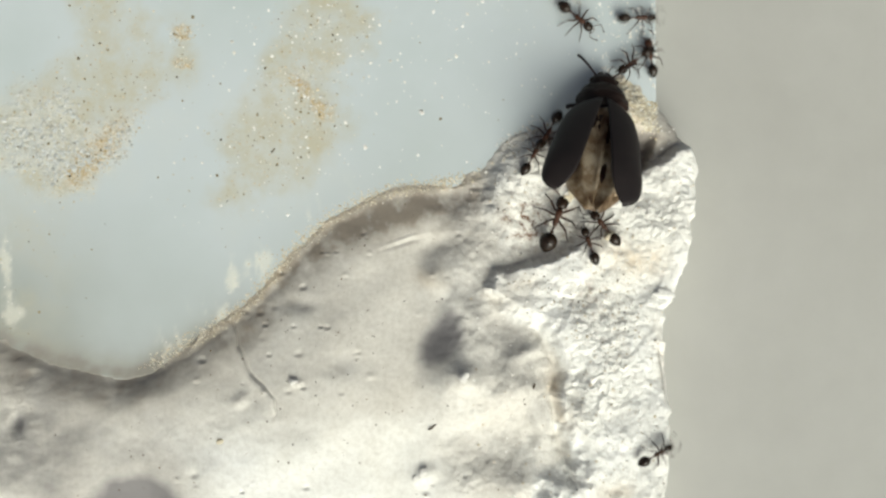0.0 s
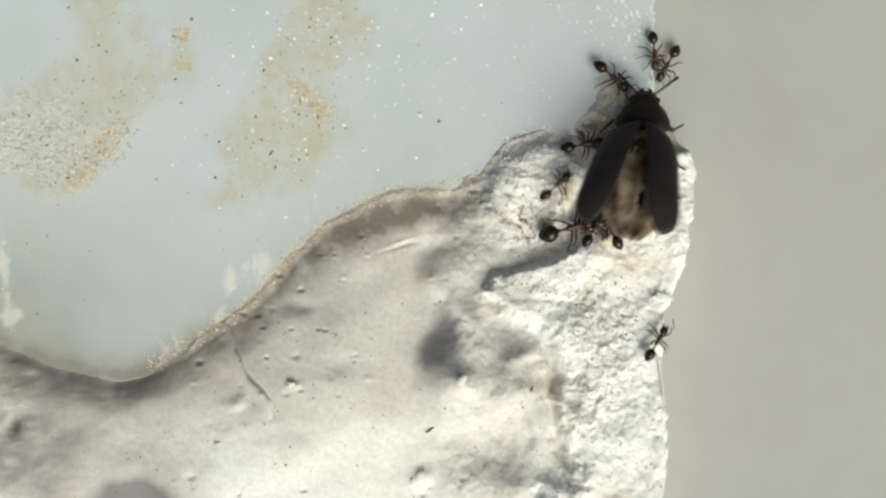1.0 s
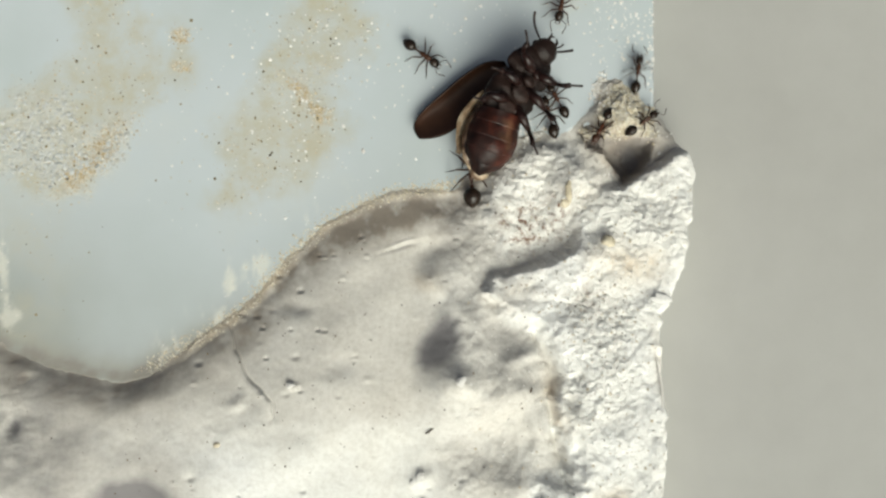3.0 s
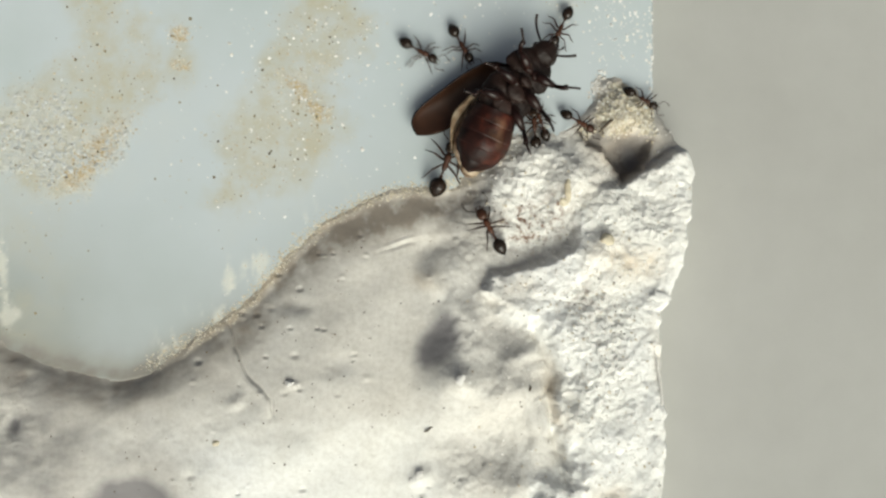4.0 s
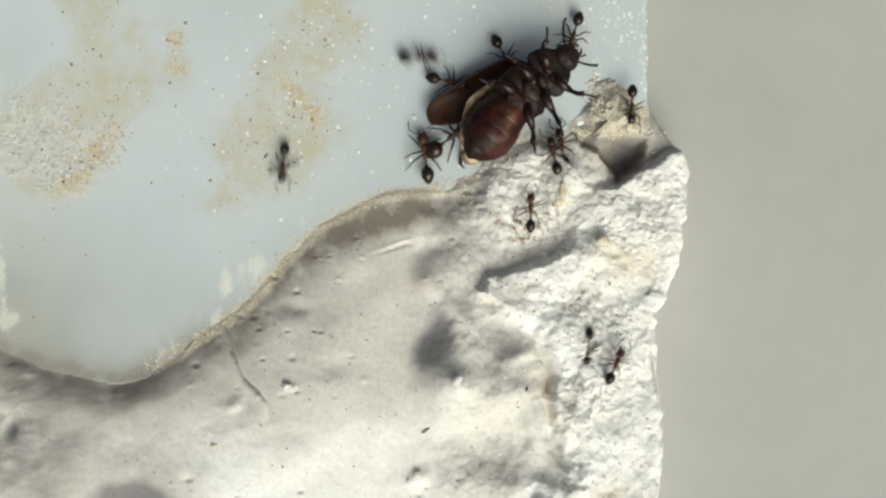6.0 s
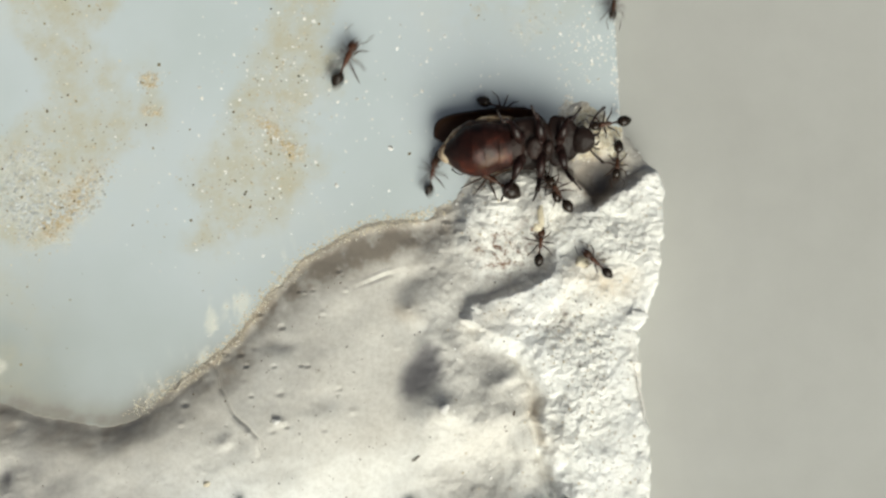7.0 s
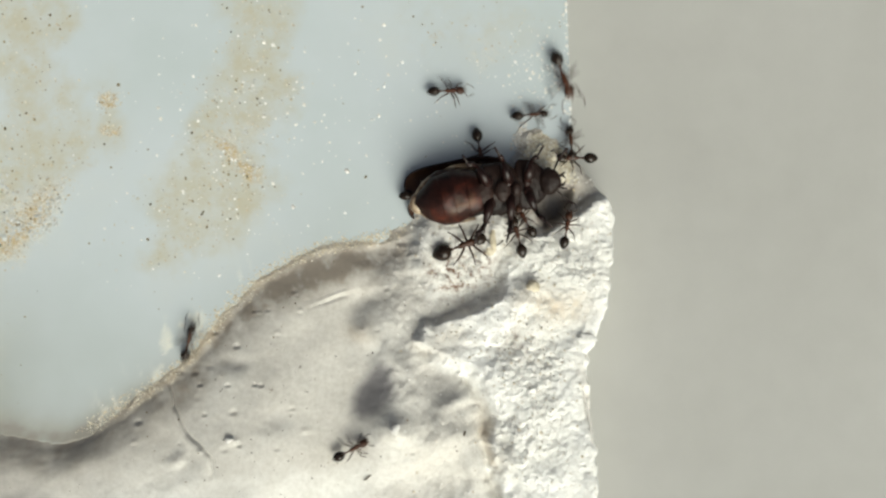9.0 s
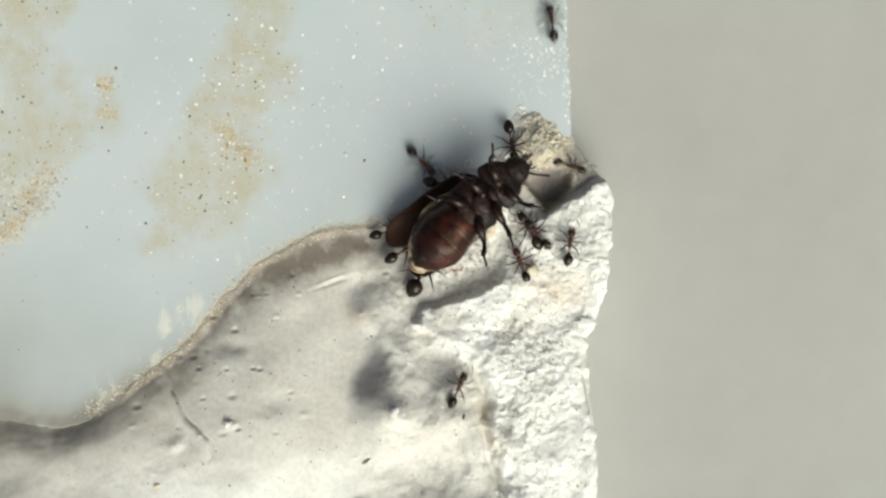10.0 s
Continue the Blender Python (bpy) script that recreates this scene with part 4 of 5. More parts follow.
scatter("salt_grains", 360, lambda x, y: slab_only(x, y) * (0.10 + 0.5 * blob(x, y, -10.5, 13, 6, 8) + 0.35 * blob(x, y, 3, 16, 8, 6) + 0.9 * blob(x, y, 14.5, 18.5, 3.2, 2.6)), (-24, 17, 2, 27), (0.06, 0.20), CRYSTAL, "glinting white crystal grains on the slab", 2, 0.28, 0.6)
scatter("edge_grains", 230, lambda x, y: slab_only(x, y) * (0.9 * blob(x, y, 17.0, 20, 0.35, 14) + 0.30 * blob(x, y, 14.5, 18, 2.6, 3.2)), (12, 17, 12.5, 30), (0.05, 0.20), CRYSTAL, "whitish crumbs along the slab's broken edge", 3, 0.25, 0.6)
scatter("soil_specks", 300, lambda x, y: slab_only(x, y) * (0.012 + 0.5 * film_mask(x, y) + 0.6 * ochre_mask(x, y)), (-38, 12, -8, 27), (0.05, 0.16), SPECK, "olive-brown soil specks on the slab", 4, 0.4, 0.6)
scatter("mound_sand", 2300, lambda x, y: plaster_only(x, y) * 1.1 * step((inside(HEAP, x, y) + 0.9 + 2.6 * fbm(x, y, 2.0, 4, 59)) / 1.2), (10, 18, 8, 15), (0.05, 0.14), SANDY, "pale cream sand heaped at the plaster's corner", 5, 0.45, 0.6)
scatter("plaster_crumbs", 3200, lambda x, y: plaster_only(x, y) * (inside(PIT, x, y) < -0.3) * (0.12 * step(terrace_depth(x, y) / 2) + 0.3 * crumb_mask(x, y) + 0.9 * blob(x, y, 12.5, -4.5, 2.6, 3.0) + 0.4 * blob(x, y, 8, 3, 3, 4) + 0.15 * blob(x, y, 6.5, -2.6, 2, 1.2)), (2, 20, -24, 13), (0.04, 0.16), CRUMB, "white plaster crumbs on the broken plaster", 6, 0.5, 0.7)
scatter("plaster_specks", 260, lambda x, y: plaster_only(x, y) * (0.12 + 0.5 * blob(x, y, -7, -9, 6, 6)), (-36, 19, -26, 10), (0.04, 0.09), SOIL, "small dark specks on the plaster", 7)
scatter("terrace_specks", 80, lambda x, y: plaster_only(x, y) * (0.5 * blob(x, y, 7, 2, 3, 3) + 0.6 * blob(x, y, 12, -4.5, 2.4, 3) + 0.35 * blob(x, y, 6, -2.6, 2, 1.2)), (2, 19, -10, 10), (0.04, 0.11), SOIL, "brown soil specks caught in the plaster", 8)

scatter("rim_crumbs", 2200, lambda x, y: np.exp(-((inside(RIM, x, y) + 0.05) / 0.45) ** 2) * step((x + 25.0) / 4.0) * step((4.0 - x) / 4.0), (-26, 5, -11, 8), (0.04, 0.13), CREAM, "cream crumbs along the plaster's thin rim", 9, 0.4, 0.6)
scatter("mound_crumbs", 520, lambda x, y: np.exp(-((inside(RIM, x, y) + 0.25) / 0.55) ** 2) * step((x - 3.0) / 2.0) * step((14.0 - x) / 2.0) * step((fbm(x, y, 1.6, 3, 123) + 0.2) / 0.3), (2, 15, 5, 15), (0.04, 0.17), CRUMB, "whitish crumbs spilled from the mound onto the slab", 24, 0.5, 0.5)
scatter("chalk_crumbs", 500, lambda x, y: slab_only(x, y) * chalk_mask(x, y), (-38, 0, -10, 8), (0.03, 0.10), CRUMB, "whitish chalky smears beside the plaster rim", 10, 0.4, 0.6)


LUMP = grain_material("crust_lump", [(0.0, (0.55, 0.49, 0.36)), (0.25, (0.57, 0.56, 0.49)), (0.6, (0.60, 0.615, 0.60)), (1.0, (0.68, 0.69, 0.67))], 0.8)
CRUST = grain_material("slab_crust", [(0.0, (0.52, 0.51, 0.45)), (0.3, (0.54, 0.56, 0.545)), (0.8, (0.59, 0.61, 0.60)), (1.0, (0.66, 0.67, 0.65))], 0.8)
scatter("crust_lumps", 800, lambda x, y: slab_only(x, y) * crust_mask(x, y) * (0.6 * blob(x, y, -31.5, 9.0, 5.5, 5.5, 35) + 0.2 * blob(x, y, -27.6, 7.4, 3.6, 1.2, 45)) * step((fbm(x, y, 1.6, 3, 121) + 0.15) / 0.3), (-40, -20, -2, 20), (0.08, 0.30), CRUST, "pebbly whitish crust stuck to the slab", 21, 0.2, 0.85)
scatter("stain_grains", 320, lambda x, y: slab_only(x, y) * (0.8 * blob(x, y, -10.5, 15.5, 3.6, 6.5, -8) + 1.0 * blob(x, y, -10.4, 11.8, 2.4, 0.8, -45) + 0.35 * blob(x, y, -16, 6, 4, 4)), (-24, 0, -2, 27), (0.06, 0.17), LUMP, "tan and white grit lying in the sandy stain", 22, 0.35, 0.6)


def lump(name, x, y, size, mat, label, category, seed, squash=(1, 1, 0.7), turn=0.0, group=""):
    rng = random.Random(seed)
    bm = bmesh.new()
    bmesh.ops.create_icosphere(bm, subdivisions=3, radius=1.0)
    for v in bm.verts:
        n = noise.noise(v.co * 1.3 + Vector((seed * 3.1, 0, 0))) * 0.45 + noise.noise(v.co * 3.5 + Vector((seed, 5, 0))) * 0.18
        v.co = Vector((v.co.x * squash[0], v.co.y * squash[1], v.co.z * squash[2])) * (size * (1 + n))
    bmesh.ops.scale(bm, vec=(MM, MM, MM), verts=bm.verts)
    me = bpy.data.meshes.new(name)
    bm.to_mesh(me)
    bm.free()
    me.materials.append(mat)
    me.polygons.foreach_set("use_smooth", np.ones(len(me.polygons), bool))
    ob = new(name, me)
    ob.matrix_basis = pose(x * MM, y * MM, (float(ground_height(x, y)) + size * squash[2] * 0.22) * MM, 0, 0, turn)
    return tagged(ob, label, category, group)


for k, (x, y, size) in enumerate([(-11.45, -10.2, 0.30), (-17.2, -14.9, 0.26), (-1.55, -17.5, 0.32), (1.6, -9.7, 0.36), (-2.2, -18.0, 0.22), (-6.2, 8.1, 0.16), (-1.7, 10.9, 0.2)]):
    lump("pebble", x, y, size, CRUMB if k != 1 else SAND, "small whitish plaster pebble lying on the ledge", "pebble", 11 + k, (1.2, 0.85, 0.3), 20 * k, "pebbles on the ledge")
for k, (x, y, size) in enumerate([(13.05, 0.94, 0.5), (9.72, 4.0, 0.45)]):
    lump("clod", x, y, size, SAND, "small crumbly tan clod of sand", "clod", 31 + k, (1.0, 0.9, 0.55), 40 * k, "clods of sand")


def strip(name, x, y, points, radii, mat, label, category, sides=7, squash=1.0):
    """A bent fibre or splinter that lies on the surface; its points are offsets in millimetres."""
    bm = tube([(0, 0, 0)] if not points else points, radii, sides)
    bmesh.ops.scale(bm, vec=(MM, MM, MM * squash), verts=bm.verts)
    me = bpy.data.meshes.new(name)
    bm.to_mesh(me)
    bm.free()
    me.materials.append(mat)
    ob = new(name, me)
    ob.location = (x * MM, y * MM, (float(ground_height(x, y)) + radii[0] * squash * 0.8) * MM)
    return tagged(ob, label, category)


strip("fibre", -0.8, -13.9, [(-0.35, -0.22, 0), (-0.1, -0.12, 0.06), (0.12, 0.1, 0.06), (0.4, 0.2, 0)], [0.05, 0.07, 0.06, 0.03], SOIL, "short dark curled fibre on the plaster", "fibre")
strip("plant_scrap", 7.1, -10.7, [(-0.06, -0.22, 0), (0, 0, 0.05), (0.08, 0.2, 0)], [0.07, 0.1, 0.05], SOIL, "tiny dark plant scrap on the plaster", "scrap")
strip("husk", 9.9, 4.9, [(0.1, -1.0, 0), (0.0, -0.4, 0.15), (-0.05, 0.3, 0.15), (0.1, 0.8, 0.05)], [0.12, 0.26, 0.24, 0.1], SAND, "split straw-coloured seed husk", "husk", 8, 0.6)
strip("splinter", 13.2, 10.0, [(-0.7, -0.6, 0), (-0.2, -0.1, 0.1), (0.3, 0.35, 0.12), (0.75, 0.6, 0.05)], [0.06, 0.11, 0.11, 0.05], SOIL, "dark splinter lying on the sand", "splinter")
strip("edge_sliver", 17.35, -10.0, [(-0.35, 2.4, 0.2), (0.0, 0.8, 0.2), (0.25, -0.6, 0.2), (0.35, -2.4, 0.1)], [0.05, 0.10, 0.09, 0.06], CRUMB, "pale sliver along the plaster's edge", "plaster sliver")


def build_flake():
    """A thin torn chip that juts out over the edge."""
    bm = bmesh.new()
    rng = random.Random(5)
    n = 14
    rim = []
    for k in range(n):
        a = 2 * math.pi * k / n
        r = 1.0 + rng.uniform(-0.28, 0.28)
        rim.append((0.85 * r * math.cos(a), 0.36 * r * math.sin(a)))
    rings = [[(x * q, y * q, z) for x, y in rim] for q, z in ((0.97, -0.05), (1.0, 0.0), (0.95, 0.07), (0.6, 0.12 ), (0.2, 0.15))]
    loft(bm, rings)
    bmesh.ops.scale(bm, vec=(MM, MM, MM), verts=bm.verts)
    me = bpy.data.meshes.new("plaster_flake")
    bm.to_mesh(me)
    bm.free()
    me.materials.append(CRUMB)
    ob = new("plaster_flake", me)
    ob.matrix_basis = pose(17.5 * MM, -3.6 * MM, (float(ground_height(16.9, -3.4)) + 0.12) * MM, 0, 8, -14)
    return tagged(ob, "torn white plaster flake jutting over the edge", "plaster flake")


build_flake()


# ---------------------------------------------------------------- movement
PROTOTYPES = {}


def placed(proto):
    """The prototype itself the first time, then copies of it."""
    if not PROTOTYPES.get(proto.name):
        PROTOTYPES[proto.name] = True
        return proto
    return copy_thing(proto, Matrix.Identity(4))


def ant_walk(ant, rows):
    """Rows: seconds, place in millimetres, heading. The feet stay on the ground; the legs swing in two tripods."""
    xs, ys = np.array([r[1] for r in rows]), np.array([r[2] for r in rows])
    zs = ground_height(xs, ys)
    walk(ant, [(t, pose(x * MM, y * MM, z * MM, 0, 0, h)) for (t, x, y, h), z in zip(rows, zs)])
    legs = [o for o in ant.children if o.name.startswith("leg")]
    times = np.arange(0, 10.01, 0.1)
    px = np.interp(times, [r[0] for r in rows], xs)
    py = np.interp(times, [r[0] for r in rows], ys)
    pace = np.hypot(np.gradient(px), np.gradient(py))
    for k, leg in enumerate(legs):
        home = leg.location.copy()
        side = 1 if home.y > 0 else -1
        tripod = (k // 2 + (side > 0)) % 2
        swing = [(t, pose(*home, 0, 0, side * 17 * min(1.0, 0.25 + v * 1.5) * math.sin(2 * math.pi * (t / 0.37 + 0.5 * tripod)))) for t, v in zip(times, pace)]
        walk(leg, swing)


def beetle_walk(rows):
    walk(beetle, [(t, pose(x * MM, y * MM, z * MM, 0, 0, h) @ pose(0, 0, 0, 0, -pitch, 0) @ pose(0, 0, 0, roll, 0, 0)) for t, x, y, z, h, roll, pitch in rows])
    # opening of the two wing cases: seconds, spread and lift
    for key, side, opening in (("case_a", 1, [(0, 12, 8), (0.5, 10, 8), (0.7, 6, 4), (1.0, 13, 8), (1.5, 7, 6), (2.5, 4, 4), (5.0, 2, 4), (6.5, 0, 4), (7.0, -4, 3), (9.2, -4, 3), (10, -2, 4)]),
                               ("case_b", -1, [(0, 5, 6), (0.5, 5, 6), (0.7, 24, 14), (0.9, 20, 12), (1.0, 5, 8), (1.5, 9, 8), (2.0, 12, 8), (2.7, 11, 8), (4.0, 11, 8), (5.0, 11, 8), (6.3, 4, 5), (6.5, 1, 4), (7.0, -4, 3), (9.2, -4, 3), (10, 2, 4)])):
        home = BEETLE[key].location.copy()
        walk(BEETLE[key], [(t, pose(*home, side * float(np.interp(t, [1.2, 2.0, 2.7, 4.0], [0, 60, 60, 34])), lift, side * -spread)) for t, spread, lift in opening])
    # the hind wings fold in under the belly once it lies on its back
    for key, side in (("wing_a", 1), ("wing_b", -1)):
        x, y, z = BEETLE[key].location
        walk(BEETLE[key], [(t, pose(x + fold * MM, y, z + 0.12 * fold * MM, 0, -3, side * (-4 - 1.0 * fold))) for t, fold in ((0, 0), (1.2, 0), (2.0, 1.2), (5.2, 1.4), (6.5, 1.6), (10, 1.7))])
    home = BEETLE["abdomen"].location.copy()
    bends = [(0, 0, 0), (1.1, 0, 0), (1.5, 8, 0), (2.0, 20, 0), (2.7, 20, 0), (4.0, 18, 4), (5.0, 16, 4), (6.3, 10, 0), (6.7, 2, 0), (9.2, 2, 0), (9.5, 6, 0), (10, 6, 0)]
    walk(BEETLE["abdomen"], [(t, pose(*home, 0, dip, -bend)) for t, bend, dip in bends])


ANTS = [placed(kind) for kind in (CARRIER, SMALL, RUSTY, CARRIER, CARRIER, SMALL, MAJOR, CARRIER, SMALL, SMALL, RUSTY, LARGE, RUSTY, SMALL, SMALL, RUSTY)]


def motions():
    ant_walk(ANTS[0], [
        (0.00, 10.74, 18.09, -40), (0.30, 12.33, 18.67, -70), (0.50, 12.64, 18.04, -75), (0.80, 12.10, 17.03, -50),
        (1.00, 13.67, 13.57, -40), (1.20, 12.44, 15.95, -60), (1.40, 10.23, 18.25, -60), (1.47, 9.48, 18.93, -120),
        (1.53, 8.74, 19.60, -180), (1.60, 8.00, 20.28, -240), (2.00, 5.31, 23.15, -220), (2.75, 5.11, 22.88, -170),
        (3.50, 4.90, 22.62, -120), (3.80, 2.96, 18.73, -100), (4.00, 1.82, 16.07, -60), (4.50, 3.13, 15.15, -60),
        (5.00, 3.55, 14.77, -60), (6.30, 6.20, 15.46, -62), (6.50, 6.46, 13.94, -62), (7.00, 7.38, 13.57, -23),
        (7.17, 7.90, 13.70, 37), (7.33, 8.42, 13.82, 97), (7.50, 8.94, 13.95, 157), (8.00, 9.55, 12.02, 198),
        (8.25, 9.77, 12.41, 243), (8.50, 9.99, 12.80, 288), (9.00, 9.24, 11.92, 278), (9.50, 7.07, 9.09, 338),
        (10.00, 6.62, 7.99, 348),])
    ant_walk(ANTS[1], [
        (0.00, 15.64, 18.23, 0), (0.07, 15.42, 18.49, 50), (0.13, 15.19, 18.76, 100), (0.20, 14.97, 19.03, 150),
        (0.40, 14.25, 20.55, 140), (0.70, 13.35, 23.33, 110), (2.67, 14.23, 23.84, 166), (4.63, 15.11, 24.36, 222),
        (6.60, 15.99, 24.87, 278), (7.00, 16.75, 21.46, 262), (7.20, 15.85, 19.09, 262), (7.40, 15.63, 18.58, 247),
        (7.50, 14.85, 18.24, 232), (7.60, 14.15, 17.92, 227), (7.80, 12.86, 16.28, 238), (8.00, 10.79, 14.41, 238),
        (8.20, 9.93, 13.21, 258), (8.40, 10.89, 13.24, 318), (8.60, 11.84, 13.26, 378), (9.00, 13.77, 14.99, 363),
        (9.20, 15.51, 16.22, 378), (9.35, 15.05, 15.28, 418), (9.50, 14.59, 14.35, 458), (9.57, 14.71, 13.83, 401),
        (9.63, 14.84, 13.30, 345), (9.70, 14.96, 12.78, 288), (9.80, 15.07, 11.63, 288), (10.00, 16.76, 9.19, 338),])
    ant_walk(ANTS[2], [
        (0.00, 16.31, 15.42, 100), (0.17, 16.17, 16.24, 153), (0.33, 16.04, 17.05, 207), (0.50, 15.90, 17.87, 260),
        (0.80, 15.66, 17.35, 260), (1.00, 16.79, 15.54, 275), (1.20, 15.34, 17.30, 240), (1.35, 14.91, 16.34, 185),
        (1.50, 14.48, 15.39, 130), (1.60, 14.52, 16.41, 187), (1.70, 14.56, 17.43, 243), (1.80, 14.60, 18.46, 300),
        (2.00, 15.18, 16.44, 315), (2.20, 15.76, 13.99, 280), (2.50, 13.55, 10.30, 230), (2.70, 12.84, 9.41, 250),
        (3.80, 11.77, 11.43, 210), (3.90, 11.46, 10.77, 270), (4.00, 11.16, 10.12, 330), (4.50, 11.74, 9.80, 325),
        (5.00, 10.70, 9.16, 360), (5.20, 10.99, 9.18, 360), (5.75, 8.82, 5.72, 414), (6.30, 6.65, 2.27, 468), (6.40, 8.47, 2.81, 458),
        (6.50, 9.89, 3.15, 463), (7.00, 9.88, 2.67, 442), (7.50, 11.36, 4.91, 457), (8.00, 11.43, 7.22, 453),
        (8.50, 12.20, 7.36, 458), (9.00, 12.53, 6.59, 478), (9.50, 11.67, 1.67, 528), (10.00, 12.10, 1.63, 468),])
    ant_walk(ANTS[3], [
        (0.00, 14.88, 14.66, 215), (0.30, 15.10, 16.98, 260), (0.50, 15.77, 17.34, 260), (0.80, 14.68, 17.13, 280),
        (1.00, 18.84, 15.52, 240), (1.20, 14.22, 16.63, 260), (1.50, 13.90, 18.52, 210), (1.80, 10.23, 19.52, 240),
        (2.00, 10.00, 19.41, 245), (2.50, 9.23, 19.70, 265), (3.80, 9.98, 18.04, 245), (4.00, 9.41, 17.44, 245),
        (4.50, 9.78, 17.85, 245), (5.00, 10.20, 17.20, 252), (6.30, 11.18, 17.02, 253), (6.50, 11.97, 17.34, 253),
        (6.70, 14.50, 11.90, 198), (7.00, 15.46, 11.82, 187), (7.50, 16.59, 10.88, 162), (8.00, 16.90, 11.45, 193),
        (8.50, 16.69, 11.57, 193), (9.00, 16.76, 11.32, 178), (9.20, 16.32, 11.59, 188), (9.25, 14.63, 12.40, 230),
        (9.30, 12.94, 13.21, 273), (9.50, 12.46, 12.55, 273), (10.00, 11.87, 11.08, 278),])
    ant_walk(ANTS[4], [
        (0.00, 8.18, 9.02, -120), (0.15, 8.63, 9.87, -75), (0.30, 9.08, 10.72, -30), (0.50, 10.19, 12.95, 0), (1.00, 11.45, 8.48, 10),
        (1.20, 9.77, 9.70, 20), (1.50, 2.31, 10.22, 30), (2.00, -1.12, 11.75, 10), (2.20, -1.89, 10.72, 10),
        (2.50, -1.91, 12.95, -12), (2.70, -0.93, 14.63, -40), (3.80, -2.65, 16.08, -20), (4.00, -1.39, 15.66, -30),
        (4.50, 0.96, 12.46, -20), (5.00, 1.11, 12.26, -10), (6.30, 1.66, 13.72, -12), (6.50, 3.29, 9.26, 38), (7.00, 3.78, 10.44, 17),
        (7.50, 3.69, 11.47, -33), (8.00, 4.16, 8.99, 18), (9.00, 4.60, 8.93, 8), (9.50, 3.87, 3.93, 28), (10.00, 3.12, 3.03, 28),])
    ant_walk(ANTS[5], [
        (0.00, 7.08, 7.39, 60), (0.30, 8.47, 6.79, 40), (0.70, 9.61, 6.57, 40), (1.00, 9.04, 5.28, 42), (1.20, 9.96, 3.37, 60),
        (1.50, 8.98, 7.87, 80), (2.00, 8.11, 11.11, 110), (2.50, 9.11, 12.45, 120), (4.00, 7.86, 10.51, 110), (4.50, 6.81, 8.41, 100),
        (5.00, 8.03, 9.74, 100), (6.50, 9.63, 7.20, 108), (7.00, 10.64, 7.49, 117), (7.50, 11.22, 7.19, 107),
        (8.00, 10.26, 7.97, 108), (8.50, 11.03, 7.48, 118), (9.00, 11.14, 7.32, 108), (9.50, 10.53, 2.41, 98),
        (10.00, 13.40, 4.03, 128),])
    ant_walk(ANTS[6], [
        (0.00, 8.91, 2.48, 70), (0.30, 9.02, 3.11, 70), (0.50, 10.07, 3.48, 40), (0.70, 10.27, 2.79, 60), (1.00, 10.44, 1.97, 15),
        (1.20, 9.86, 4.73, 70), (1.50, 3.38, 6.66, 75), (2.00, 2.77, 6.11, 95), (2.50, 2.66, 6.40, 95), (3.80, 0.94, 6.49, 75),
        (4.00, 0.51, 7.01, 70), (4.50, 0.93, 7.11, 75), (5.00, 1.88, 6.73, 88), (5.20, 1.62, 6.98, 85), (6.30, 1.54, 9.69, 28),
        (6.40, 3.72, 7.01, 78), (6.50, 5.16, 6.14, 86), (6.80, 5.53, 6.82, 97), (7.00, 6.02, 8.01, 147), (7.50, 6.90, 6.66, 137),
        (8.00, 8.77, 4.92, 98), (8.50, 7.19, 3.84, 78), (9.00, 7.78, 4.57, 18), (9.50, 4.99, 3.53, 18), (10.00, 4.57, 1.61, 58),])
    ant_walk(ANTS[7], [
        (0.00, 12.38, 1.92, 130), (0.50, 12.70, 2.14, 110), (0.80, 12.48, 2.18, 110), (1.00, 12.96, 2.06, 120),
        (1.20, 10.13, 4.31, 100), (1.50, 8.91, 9.57, 110), (2.00, 8.46, 11.34, 110), (2.50, 8.80, 11.47, 110),
        (4.00, 7.42, 10.06, 95), (4.50, 7.66, 10.12, 90), (5.00, 7.49, 8.97, 80), (6.30, 10.92, 8.51, 103), (6.50, 11.29, 8.61, 103),
        (7.00, 11.26, 6.75, 122), (7.50, 11.66, 6.27, 112), (8.00, 12.15, 5.55, 128), (8.50, 12.47, 4.58, 108),
        (9.00, 11.88, 5.36, 103), (9.50, 12.21, 4.76, 108), (10.00, 12.78, 4.42, 118),])
    ant_walk(ANTS[8], [
        (0.00, 11.24, 0.57, 110), (0.30, 11.28, 1.79, 90), (0.50, 11.51, 2.14, 80), (1.00, 12.07, 2.06, 60), (1.50, 9.61, 7.20, 60),
        (1.80, 10.24, 9.78, 40), (2.00, 10.68, 9.33, 20), (2.30, 14.93, 8.45, 30), (2.50, 15.51, 8.36, 90), (2.70, 15.78, 9.33, 70),
        (3.25, 16.26, 11.11, 5), (3.80, 16.74, 12.88, -60), (4.00, 16.17, 11.97, -30), (4.30, 17.53, 10.30, -40),
        (4.50, 17.93, 9.40, -50), (5.00, 17.52, 3.97, -75), (5.20, 17.86, 0.91, -80), (5.70, 15.88, -5.79, -111),
        (6.30, 9.56, -10.70, -82), (6.50, 10.15, -14.18, -87), (6.90, 10.59, -18.85, -98), (7.40, 11.43, -21.46, -93),
        (10.00, 15.00, -21.60, -92),])
